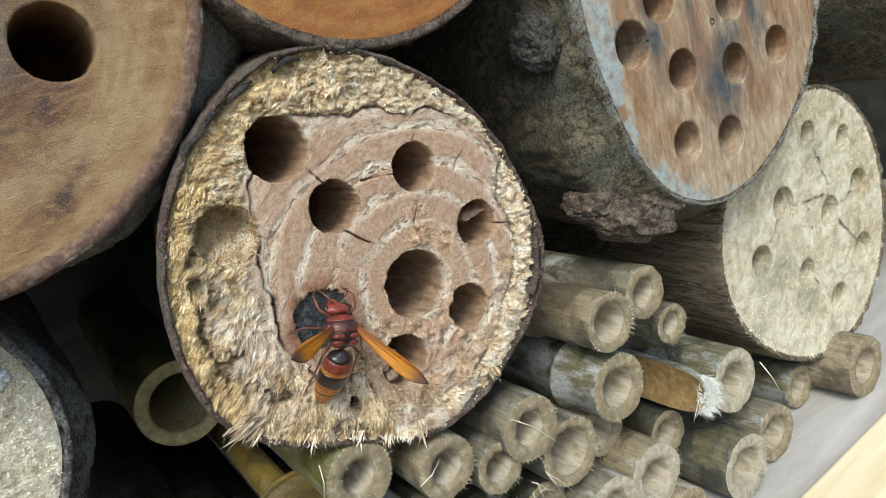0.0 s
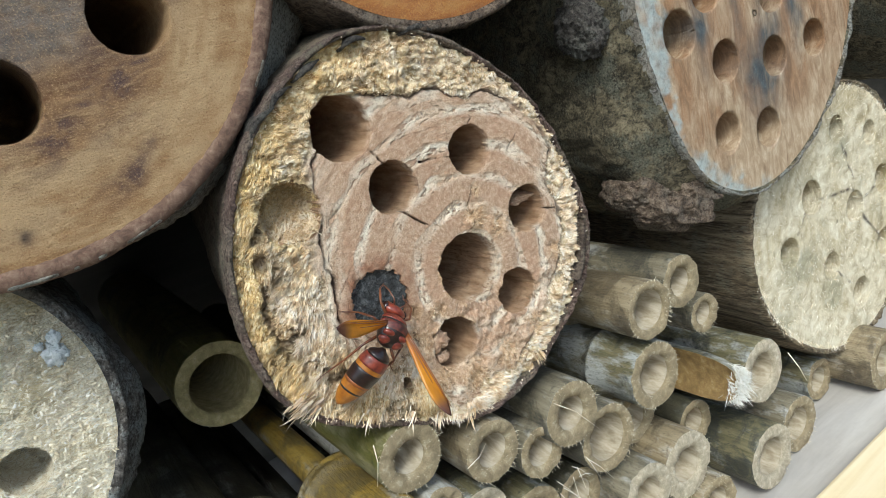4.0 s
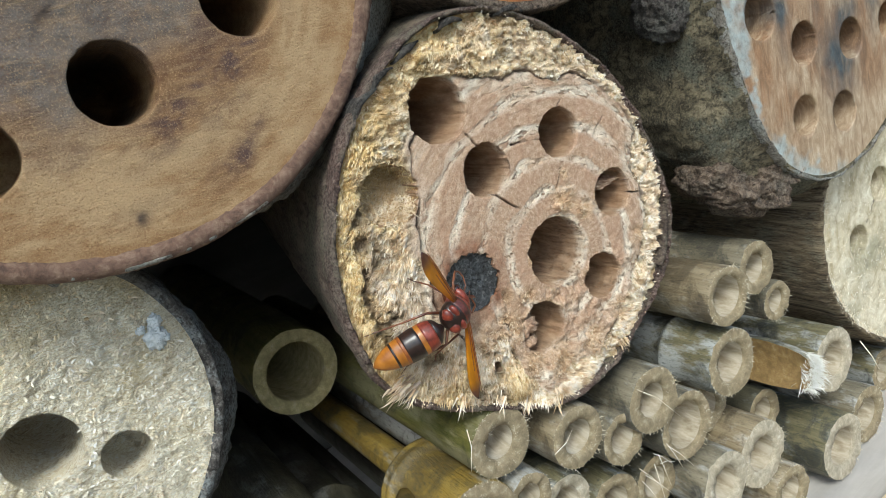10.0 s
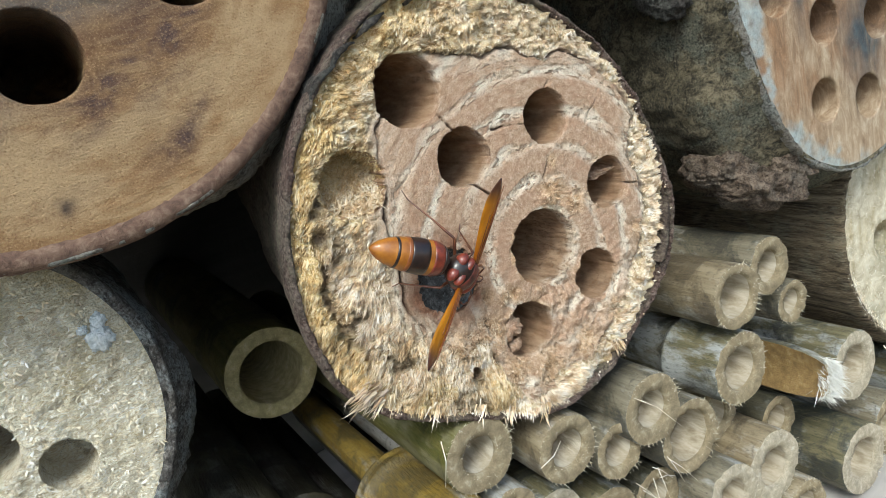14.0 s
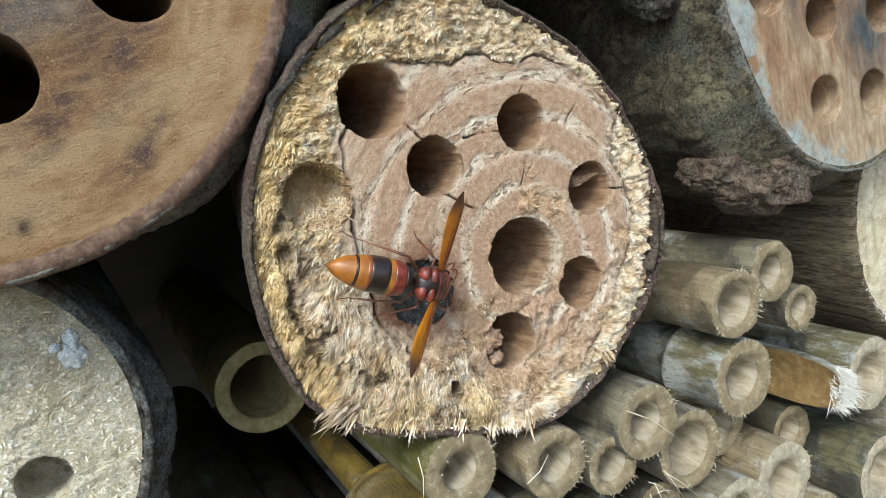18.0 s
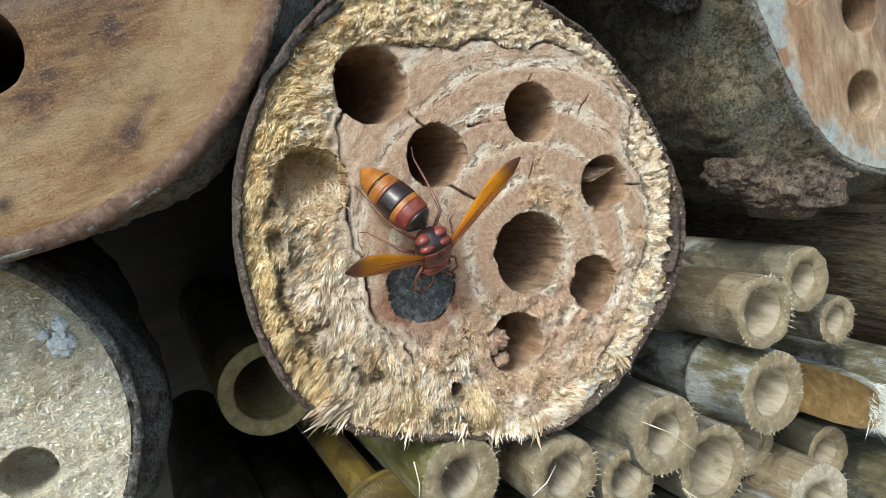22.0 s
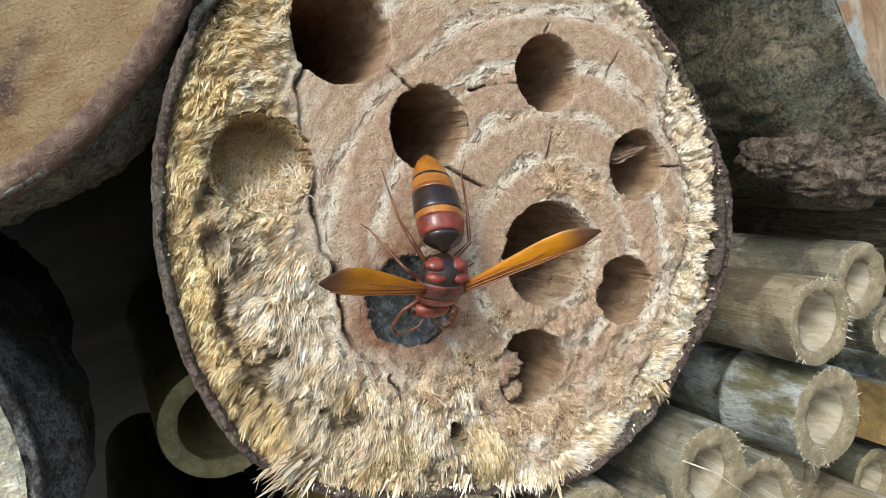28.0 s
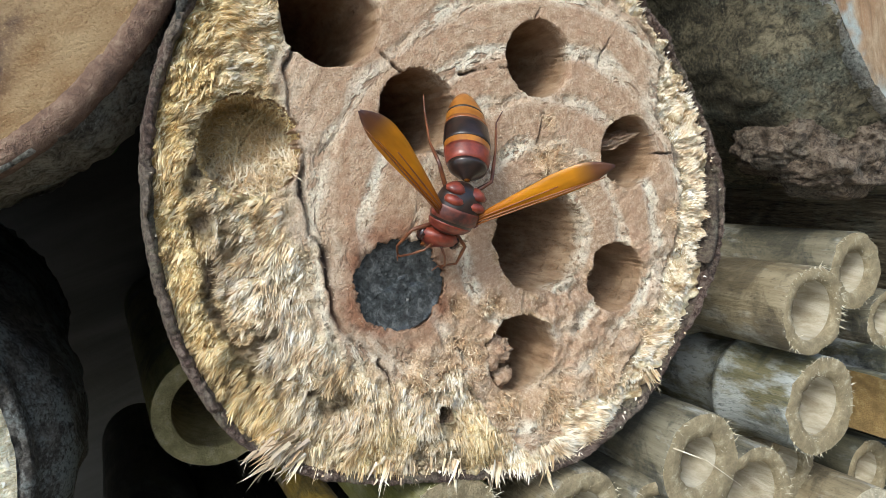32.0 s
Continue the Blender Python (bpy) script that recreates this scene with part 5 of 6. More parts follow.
def heart_fibres():
    """Short torn fibres that stand on the pale rings and in the torn patches of the heartwood."""
    n = 90000
    th, r = RNG.uniform(-np.pi, np.pi, n), np.sqrt(RNG.uniform(0, 1, n)) * 0.039
    p = np.stack([r * np.cos(th), 0 * r, r * np.sin(th)], 1)
    m = mid_marks(p)
    ok = (m["sap"] < 0.7) & (RNG.rand(n) < np.clip(0.9 * m["rough"] + 0.42 * m["ring"] + 0.05, 0, 1))
    for hx, hz, hr, hd in MID_HOLES:
        ok &= np.hypot(p[:, 0] - hx, p[:, 2] - hz) > hr + 0.0002
    p = p[ok]
    m = {key: v[ok] for key, v in m.items()}
    p[:, 1] = -mid_relief(p) + 0.0001
    k = len(p)
    away = np.stack([p[:, 0] - PITH_AT[0], 0 * p[:, 0], p[:, 2] - PITH_AT[1]], 1)
    away /= np.linalg.norm(away, axis=1, keepdims=True) + 1e-9
    aim = 0.55 * away + RNG.normal(0, 0.55, (k, 3)) * [1, 0.3, 1]
    aim[:, 1] = -np.abs(RNG.normal(0.28, 0.2, k)) - 0.35 * m["rough"]
    size = 0.55 + 0.75 * m["rough"]
    fibres("torn_heartwood", p, aim, RNG.uniform(0.00025, 0.0009, k) * size, RNG.uniform(0.00003, 0.00009, k) * (1 + 0.5 * m["rough"]), FIBRE_HEART, MIDDLE, "short torn pinkish heartwood fibres", {"gold": 0.35 * m["rough"], "stain": 0.35 * m["rough"] * RNG.rand(k) + 0.6 * m["red"]})


heart_fibres()


def mid_fibres():
    p, th = spread(170000, 0.0425)
    k = len(p)
    size = (0.45 + 0.9 * np.clip(0.5 + 1.3 * fbm(p, 260, 2, 77), 0, 1)) * np.where(np.cos(th) > 0.2, 0.6, 1.0) * np.where(np.sin(th) > 0.5, 0.7, 1.0)
    fibres("torn_sapwood", p, combed(p, th, 0.35, 0.22), RNG.uniform(0.0004, 0.0016, k) * size, RNG.uniform(0.00004, 0.00012, k), FIBRE, MIDDLE, "torn straw-coloured sapwood fibres", mid_marks(p))
    p, th = spread(3200, 0.0420)
    k = len(p)
    size = np.where(np.cos(th) > 0.2, 0.6, 1.0)
    flakes("torn_flake", p, combed(p, th, 0.45, 0.3), RNG.uniform(0.0006, 0.0022, k) * size, RNG.uniform(0.00006, 0.00026, k) * size, FIBRE, MIDDLE, "torn pale sapwood shingles", mid_marks(p))
    # fibres inside the shallow torn bore
    hx, hz, hr, hd = MID_HOLES[7]
    k = 9000
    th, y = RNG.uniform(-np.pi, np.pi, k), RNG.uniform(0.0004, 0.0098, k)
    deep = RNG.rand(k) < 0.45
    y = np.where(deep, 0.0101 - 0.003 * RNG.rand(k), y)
    away = hr * np.where(deep, np.sqrt(RNG.rand(k)), 1.0)
    p = np.stack([hx + away * np.cos(th), y, hz + away * np.sin(th)], 1)
    aim = np.stack([-0.4 * np.cos(th), -0.2 + 0 * th, -0.4 * np.sin(th)], 1) + RNG.normal(0, 0.8, (k, 3)) + 0.9 * np.stack([fbm(p, 300, 2, 91), fbm(p, 300, 2, 92), fbm(p, 300, 2, 93)], 1)
    # stain on the deep fibres paints in the bore's shade
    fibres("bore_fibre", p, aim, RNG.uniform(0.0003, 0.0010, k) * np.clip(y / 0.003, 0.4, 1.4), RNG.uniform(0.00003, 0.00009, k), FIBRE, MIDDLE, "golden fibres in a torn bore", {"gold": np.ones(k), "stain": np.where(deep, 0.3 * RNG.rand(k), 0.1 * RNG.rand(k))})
    # pale fluff that slopes up out of the torn bore's lower half
    k = 3000
    th, far = RNG.uniform(-np.pi, np.pi, k), np.sqrt(RNG.rand(k))
    dx, dz = hr * far * np.cos(th), hr * far * np.sin(th)
    p = np.stack([hx + dx, 0.0012 + 0.0088 * np.clip((dz - 0.2 * dx) / hr * 0.8 + 0.62, 0, 1) ** 0.7, hz + dz], 1)
    aim = RNG.normal(0, 0.6, (k, 3)) + [0.15, -0.55, 0.35]
    # golden with depth; the stain on top is shade put into the colour
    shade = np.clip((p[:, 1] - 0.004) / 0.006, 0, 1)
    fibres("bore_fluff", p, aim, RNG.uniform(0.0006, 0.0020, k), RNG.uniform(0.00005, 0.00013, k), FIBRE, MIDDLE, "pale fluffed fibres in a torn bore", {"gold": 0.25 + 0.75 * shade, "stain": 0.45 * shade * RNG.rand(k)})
    # long splinters that overhang the lower rim
    th = np.r_[RNG.uniform(-2.75, -1.45, 130), RNG.uniform(-1.45, 2.9, 110)]
    r = np.interp(th, np.linspace(0, 2 * np.pi, len(rad) + 1), np.r_[rad, rad[0]], period=2 * np.pi) - RNG.uniform(0.0008, 0.0022, len(th))
    p = np.stack([r * np.cos(th), RNG.uniform(-0.0008, 0.0006, len(th)), r * np.sin(th)], 1)
    aim = np.stack([np.cos(th), 0 * th - 0.35, np.sin(th)], 1) + RNG.normal(0, 0.6, (len(th), 3))
    long = np.where(th < -1.45, 0.0004 + 0.0018 * RNG.rand(len(th)) ** 3, RNG.uniform(0.0003, 0.0008, len(th)))
    fibres("rim_fringe", p, aim, long, RNG.uniform(0.00008, 0.00022, len(th)), FIBRE, MIDDLE, "pale splinters along the rim")
    # a grey bundle of splinters at the foot
    k = 80
    base = np.array([-0.0362, -0.0006, -0.0186])
    p = base + RNG.normal(0, [0.0012, 0.0005, 0.0011], (k, 3))
    aim = np.array([-0.95, -0.04, -0.20]) + RNG.normal(0, 0.06, (k, 3))
    fibres("splinter_tuft", p, aim, 0.0015 + 0.0036 * RNG.rand(k) ** 1.2, RNG.uniform(0.00018, 0.00045, k), FIBRE_PALE, MIDDLE, "grey-brown bundle of long splinters", {"gold": 0.2 * RNG.rand(k), "stain": 0.6 + 0.4 * RNG.rand(k)})
    # pointed tufts that reach past the lower rim
    for a in (-2.62, -2.30, -2.05, -1.86, -1.66, -1.10):
        k = 22
        r0 = np.interp(a % (2 * np.pi), np.linspace(0, 2 * np.pi, len(rad) + 1), np.r_[rad, rad[0]]) - 0.0026
        p = np.array([r0 * math.cos(a), -0.0004, r0 * math.sin(a)]) + RNG.normal(0, 0.0006, (k, 3)) * [1, 0.4, 1]
        aim = np.array([math.cos(a) - 0.3, -0.12, math.sin(a) - 0.15]) + RNG.normal(0, 0.10, (k, 3))
        fibres("rim_tuft", p, aim, RNG.uniform(0.0014, 0.0036, k), RNG.uniform(0.00012, 0.0003, k), FIBRE, MIDDLE, "pointed tuft of splinters on the rim", {"gold": 0.5 * RNG.rand(k), "stain": 0.3 * RNG.rand(k)})


mid_fibres()


def lump(name, size, seed, material, parent, label, rough=0.35, cuts=3, scale=1.0, square=1.0):
    """A crumbly lump: a ball pushed about by noise."""
    bm = bmesh.new()
    bmesh.ops.create_icosphere(bm, subdivisions=cuts, radius=1.0)
    co = np.array([v.co for v in bm.verts])
    k = 1 + rough * fbm(co + seed, 1.6 * scale, 3, seed) + rough * 0.5 * fbm(co + seed, 6 * scale, 2, seed + 2)
    for v, q, f in zip(bm.verts, co, k):
        v.co = Vector(np.sign(q) * np.abs(q) ** square * f * size)
    for f in bm.faces:
        f.smooth = True
    return part(name, bm, material, parent, label)


# loose flakes of bark on the log's upper edge
def bark_flake(name, parent, th0, th1, r0, width, lift, seed, material):
    n, k = 26, 7
    top, low = [], []
    for a, th in enumerate(np.linspace(th0, th1, n)):
        s = a / (n - 1)
        row_t, row_l = [], []
        for b in range(k):
            y = -0.0012 + width * b / (k - 1)
            q = np.array([[math.cos(th) * r0, y, math.sin(th) * r0]])
            r = r0 + lift * math.sin(math.pi * min(1, s * 1.1)) + 0.0009 * fbm(q, 260, 3, seed)[0]
            y += 0.0012 * fbm(q, 180, 2, seed + 3)[0] * (b in (0, k - 1))
            w = 0.0004 * math.sin(math.pi * np.clip(s, 0.03, 0.97)) + 0.00015
            row_t.append((math.cos(th) * (r + w), y, math.sin(th) * (r + w)))
            row_l.append((math.cos(th) * (r - w), y + 0.0002, math.sin(th) * (r - w)))
        top.append(row_t + row_l[::-1])
    v, f = loft(top, True, True, True)
    part(name, mesh_of(name, v, f), material, parent, "lifted flake of dark grey bark")


for th0, th1, wide, lift, seed in ((2.14, 2.32, 0.012, 0.0013, 5), (2.02, 2.17, 0.008, 0.0016, 6), (1.84, 1.99, 0.010, 0.0008, 9), (1.60, 1.72, 0.007, 0.0010, 12), (1.24, 1.40, 0.009, 0.0007, 13)):
    bark_flake("bark_flake", MIDDLE, th0, th1, 0.0432, wide, 0.6 * lift, seed, BARK_BLACK)
bark_flake("bark_flake", MIDDLE, -0.62, -0.28, 0.0432, 0.010, 0.0009, 15, BARK_BROWN)

debris = lump("wood_crumb", np.array([0.0026, 0.0016, 0.0019]), 3, HEART_LOG, None, "", 0.6, 4, 1.6)
debris.location = (MID[0] - 0.0052, 0.0015, MID[2] - 0.0222)
tagged(debris, "pinkish crumb of wood stuck in a bore", "wood crumb")
debris = lump("wood_crumb", np.array([0.0016, 0.0012, 0.0012]), 8, HEART_LOG, None, "", 0.6, 3, 1.6)
debris.location = (MID[0] - 0.0050, 0.0018, MID[2] - 0.0262)
tagged(debris, "small crumb of wood stuck in a bore", "wood crumb")


def mud_plug():
    ob = thing("mud_plug", pose(MID[0] - 0.0152, 0.0, MID[2] - 0.0064), "wet black mud plug that seals a drilled bore", "mud plug")
    n = 72
    th = np.linspace(0, 2 * np.pi, n, endpoint=False)
    rings = []
    for q in (1.03, 1.0, 0.96, 0.9, 0.82, 0.72, 0.6, 0.48, 0.36, 0.24, 0.12):
        edge = 0.0066 * q
        p = np.stack([edge * np.cos(th), 0 * th, edge * np.sin(th)], 1)
        y = 0.0009 + 0.0022 * max(0.0, 1 - q) ** 0.5 * 0.35 - 0.00035 * fbm(p, 900, 3, 6) - 0.0002 * np.abs(vnoise(p, 1700, 2)) + (0.002 if q > 1.01 else 0)
        rings.append(np.stack([p[:, 0], y, p[:, 2]], 1).tolist())
    v, f = loft(rings, True, False, True)
    part("plug", mesh_of("plug", v, f), MUD, ob)
    k = 260
    th, r = RNG.uniform(0, 2 * np.pi, k), np.sqrt(RNG.uniform(0, 1, k)) * 0.0061
    root = np.stack([r * np.cos(th), np.full(k, 0.0014), r * np.sin(th)], 1)
    fibres("grain", root, RNG.normal(0, 1, (k, 3)) * [1, 0.4, 1], RNG.uniform(0.0003, 0.0008, k), RNG.uniform(0.0001, 0.0003, k), MUD, ob, "wet grains of mud")


mud_plug()

# torn bark that hangs under the thick stained log, and its knot
for size, at, tilt, seed in (((0.0105, 0.010, 0.0062), (0.0735, 0.011, 0.1085), 24, 21), ((0.0065, 0.008, 0.0048), (0.0655, 0.014, 0.1140), 40, 22), ((0.0080, 0.007, 0.0050), (0.0800, 0.007, 0.1108), 5, 24)):
    chunk = lump("torn_bark", np.array(size), seed, BARK_RED, STAINED_LOG, "torn reddish-brown bark hanging off", 0.42, 5, 0.8, 0.75)
    chunk.location, chunk.rotation_euler = (at[0] - 0.1104, at[1], at[2] - 0.152), (0, radians(tilt), 0)
knot = lump("knot", np.array([0.0050, 0.0080, 0.0075]), 33, BARK_BLACK, STAINED_LOG, "dark grey knot in the bark", 0.3, 5, 1.5)
knot.location = (0.0600 - 0.1104, 0.0150, 0.1625 - 0.152)


# torn ledge of wood inside the cracked bore
ledge = lump("torn_ledge", np.array([0.0050, 0.0060, 0.0009]), 47, HEART_LOG, MIDDLE, "torn ledge of wood in a cracked bore", 0.45, 4, 2.0)
ledge.location = (0.0280, 0.0085, -0.0014)


def chaff_marks(p):
    """Yellow towards the top, brown specks all over."""
    k = len(p)
    return {"gold": 0.6 * np.clip(p[:, 2] / 0.022 - 0.35 + fbm(p, 110, 2, 12), 0, 1), "stain": 0.6 * np.clip(2.2 * fbm(p, 330, 3, 14) - 0.1, 0, 1) + 0.25 * (RNG.rand(k) < 0.08)}


def pale_fibres():
    n = 12000
    th, r = RNG.uniform(-np.pi, np.pi, n), np.sqrt(RNG.uniform(0, 1, n)) * 0.0345
    p = np.stack([r * np.cos(th), 0 * r, r * np.sin(th)], 1)
    ok = np.ones(n, bool)
    for hx, hz, hr in ((0.0040, -0.0011, 0.0070), (0.0160, -0.0093, 0.0047)):
        ok &= np.hypot(p[:, 0] - hx, p[:, 2] - hz) > hr + 0.0002
    p = p[ok]
    p[:, 1] = -relief_of(0.0010, 500)(p) + 0.0001
    aim = RNG.normal(0, 1, (len(p), 3)) * [1, 0.3, 1] + [-0.4, -0.15, 0.2]
    fibres("torn_wood", p, aim, RNG.uniform(0.0004, 0.0014, len(p)), RNG.uniform(0.00005, 0.00013, len(p)), FIBRE_PALE, PALE_LOG, "torn whitish wood chaff", chaff_marks(p))

    n = 4500
    th, r = RNG.uniform(-np.pi, np.pi, n), np.sqrt(RNG.uniform(0, 1, n)) * 0.0340
    p = np.stack([r * np.cos(th), 0 * r, r * np.sin(th)], 1)
    ok = (np.hypot(p[:, 0] - 0.0040, p[:, 2] + 0.0011) > 0.0075) & (np.hypot(p[:, 0] - 0.0160, p[:, 2] + 0.0093) > 0.0052)
    p = p[ok]
    p[:, 1] = -relief_of(0.0010, 500)(p) + 0.0002
    aim = RNG.normal(0, 1, (len(p), 3)) * [1, 0.3, 1] + [-0.2, -0.35, 0.2]
    flakes("torn_chip", p, aim, RNG.uniform(0.0004, 0.0014, len(p)), RNG.uniform(0.0001, 0.0003, len(p)), FIBRE_PALE, PALE_LOG, "whitish torn wood chips", chaff_marks(p))


pale_fibres()


def edge_fibres():
    """Torn wood along the rim of the spotted pale log and short fibres over its end."""
    n = 5200
    th = RNG.uniform(-np.pi, np.pi, n)
    most = np.interp(th, np.linspace(0, 2 * np.pi, len(spotted_rad) + 1), np.r_[spotted_rad, spotted_rad[0]], period=2 * np.pi)
    r = np.where(RNG.rand(n) < 0.45, most - RNG.uniform(0.0008, 0.0035, n), most * np.sqrt(RNG.rand(n)) * 0.97)
    p = np.stack([r * np.cos(th), np.full(n, 0.0), r * np.sin(th)], 1)
    p[:, 1] = -relief_of(0.00022)(p)
    aim = np.stack([np.cos(th), -0.5 + 0 * th, np.sin(th)], 1) * 0.6 + RNG.normal(0, 0.5, (n, 3)) * [1, 0.3, 1]
    fibres("torn_wood", p, aim, RNG.uniform(0.0004, 0.0016, n), RNG.uniform(0.00006, 0.00016, n), FIBRE_PALE, SPOTTED_LOG, "short torn pale fibres", {"gold": 0.25 * RNG.rand(n), "stain": 0.35 * (RNG.rand(n) < 0.25)})


edge_fibres()

# white lichen crust on the pale log's rim
for size, at, seed in (((0.0021, 0.0009, 0.0022), (0.0292, 0.0002, 0.0092), 61), ((0.0012, 0.0007, 0.0013), (0.0302, 0.0004, 0.0122), 62), ((0.0009, 0.0006, 0.0008), (0.0272, 0.0002, 0.0118), 63)):
    crust = lump("lichen_crust", np.array(size), seed, LICHEN_WHITE, PALE_LOG, "white crust of lichen", 0.6, 4, 2.0)
    crust.location = at

# straws and loose strands
def straw(points, radius, label, material=FIBRE_PALE):
    v, f = sweep(points, [radius * k for k in np.linspace(1.0, 0.4, len(points))], 5)
    ob = part("straw", mesh_of("straw", v, f), material, None)
    tagged(ob, label, "straw", "loose straws")


straw([(0.1055, -0.0005, 0.0460), (0.1066, -0.003, 0.0405), (0.1079, -0.004, 0.0353)], 0.0002, "thin pale straw leaning on the canes")
straw([(0.0120, -0.0012, 0.0815), (0.0175, -0.0016, 0.0760), (0.0235, -0.0012, 0.0672)], 0.00012, "thin pale straw across a cane end")
for k in range(9):
    a = np.array([0.0065 + RNG.uniform(0, 0.012), -0.0008, 0.0590 + RNG.uniform(-0.002, 0.004)])
    d = np.array([RNG.uniform(-0.003, 0.006), -0.0025, RNG.uniform(-0.009, 0.001)])
    straw([tuple(a), tuple(a + d * 0.5 + [0, 0, 0.0006]), tuple(a + d)], 0.00009, "fine dry grass strand between canes")
straw([(-0.0345, -0.0015, 0.0985), (-0.0352, -0.0025, 0.0950), (-0.0372, -0.003, 0.0905)], 0.00012, "white thread hanging from the log")
straw([(-0.0155, -0.001, 0.0800), (-0.0120, -0.0015, 0.0812), (-0.0090, -0.001, 0.0830)], 0.00011, "thin pale straw across two canes")

# pointed side shoot on the yellow cane
shoot = sweep([(-0.0455, 0.016, 0.0800), (-0.0490, 0.010, 0.0815), (-0.0535, 0.007, 0.0850)], [0.0030, 0.0024, 0.0003], 10)
tagged(part("shoot_stub", mesh_of("shoot_stub", *shoot), CANE_YELLOW, None), "pointed yellow stub of a cane shoot", "cane stub")


def leaf(at, turn, size):
    rows = []
    for k in range(9):
        s = k / 8
        w = size * 0.3 * abs(math.sin(math.pi * min(0.98, s + 0.03))) ** 0.8
        z = 0.15 * size * math.sin(s * 2.5)
        rows.append([(s * size, -w, z), (s * size, 0, z - 0.08 * w), (s * size, w, z), (s * size, 0, z - 0.08 * w - 0.0003)])
    v, f = loft(rows, True, True, True)
    ob = part("leaf", mesh_of("leaf", v, f), LEAF, None)
    ob.matrix_basis = pose(*at, *turn)
    tagged(ob, "small green leaf growing in behind the logs", "leaf", "leaves")


for at, turn in (((-0.0475, 0.020, 0.1570), (80, -30, 20)), ((-0.0440, 0.024, 0.1590), (70, -60, 10)), ((-0.0500, 0.018, 0.1550), (95, -10, 0))):
    leaf(at, turn, 0.005)


# ---- the wasp ----
mm = 0.001


def hull(stations, sides=20, flat_low=0.85):
    """Rings along x: x, half width, half height, height of the middle (millimetres)."""
    rings = []
    for x, w, h, zc in stations:
        rings.append([(x * mm, w * mm * math.cos(a), (zc + h * math.sin(a) * (1.0 if math.sin(a) > 0 else flat_low)) * mm) for a in np.linspace(0, 2 * math.pi, sides, endpoint=False)])
    v, f = loft(rings, True, True, True)
    return mesh_of("hull", v, f)


ABDOMEN = [(0.0, 0.4, 0.4), (0.4, 0.6, 0.55), (0.8, 1.5, 1.3), (1.4, 2.3, 2.0), (2.4, 2.85, 2.5), (4.0, 3.1, 2.75), (6.0, 3.15, 2.8), (8.0, 3.0, 2.6), (10.0, 2.75, 2.35), (12.0, 2.2, 1.85), (13.4, 1.55, 1.3), (14.3, 0.85, 0.75), (14.8, 0.2, 0.2)]


def abdomen_slice(x0, x1, grow):
    xs = np.linspace(x0, x1, max(4, int((x1 - x0) / 0.35)))
    ax = np.array(ABDOMEN)
    edge = [grow * (0.4 if k in (0, len(xs) - 1) else 1.0) for k in range(len(xs))]
    return hull([(-x, np.interp(x, ax[:, 0], ax[:, 1]) + e, np.interp(x, ax[:, 0], ax[:, 2]) + e, -0.012 * x * x * 0.35) for x, e in zip(xs, edge)], 24)


def wing(side, parent):
    """A long amber wing along +x; side +1 left, -1 right."""
    n, k = 18, 6
    tops, lows = [], []
    for a in range(n):
        s = a / (n - 1)
        chord = 3.2 * (0.22 + 0.78 * min(1.0, s / 0.62) ** 0.9) * (1.0 if s < 0.74 else max(0.1, 1 - ((s - 0.74) / 0.26) ** 2.2 * 0.92))
        ring = []
        for b in range(k):
            q = b / (k - 1)
            y = side * (-chord * 0.35 + chord * q)
            z = 0.35 * math.sin(math.pi * q) * (1 - 0.5 * s) - 0.5 * s * s + 0.05 * math.sin(9 * q + 5 * s)
            ring.append((18.5 * s * mm, y * mm, z * mm))
        tops.append(ring + [(x, y, z - 0.00006) for x, y, z in ring[::-1]])
    v, f = loft(tops, True, True, True)
    ob = part("wing", mesh_of("wing", v, f if side > 0 else [q[::-1] for q in f]), WING, parent, "narrow amber wing with a smoky tip")
    for y0, y1, x1 in ((-0.33, -0.3, 17.0), (-0.05, -0.2, 14.5), (0.2, 0.15, 11.5)):
        pts = [(x1 * s * mm, side * (y0 * (1 - s) + y1 * s) * 2.6 * (0.5 + 0.5 * s) * mm, (0.30 - 0.5 * (x1 * s / 18.5) ** 2) * mm) for s in np.linspace(0.02, 1, 8)]
        v, f = sweep(pts, [0.00014 - 0.00008 * q for q in np.linspace(0, 1, 8)], 5)
        part("vein", mesh_of("vein", v, f), BROWN, ob, "brown wing vein")
    return ob


def leg(points, radii, parent, name="leg"):
    """One jointed leg: thigh, shin and foot."""
    p = [Vector(q) * mm for q in points]
    fine, rr = [], []
    for a in range(len(p) - 1):
        for s in np.linspace(0, 1, 5)[:-1]:
            fine.append(p[a].lerp(p[a + 1], s))
            rr.append((radii[a] * (1 - s) + radii[a + 1] * s) * mm * (1 + 0.25 * math.sin(math.pi * s)))
    fine.append(p[-1]), rr.append(radii[-1] * mm)
    v, f = sweep([tuple(q) for q in fine], rr, 7)
    return part(name, mesh_of(name, v, f), LEG_RED, parent, "thin reddish jointed leg" if name == "leg" else "thin orange-brown antenna")


WASP = thing("wasp", pose(0, -0.008, 0.13, 90), "large red-brown wasp with orange and black banded abdomen", "wasp")
THORAX = [(0.3, 0.6, 0.6, 0.0), (0.7, 1.7, 1.4, 0.05), (1.4, 2.6, 2.0, 0.2), (2.4, 3.0, 2.3, 0.35), (3.5, 3.15, 2.5, 0.4), (4.7, 3.1, 2.5, 0.3), (5.7, 2.85, 2.3, 0.0), (6.5, 2.3, 2.0, -0.4), (7.1, 1.4, 1.3, -0.8), (7.4, 0.5, 0.5, -1.0)]


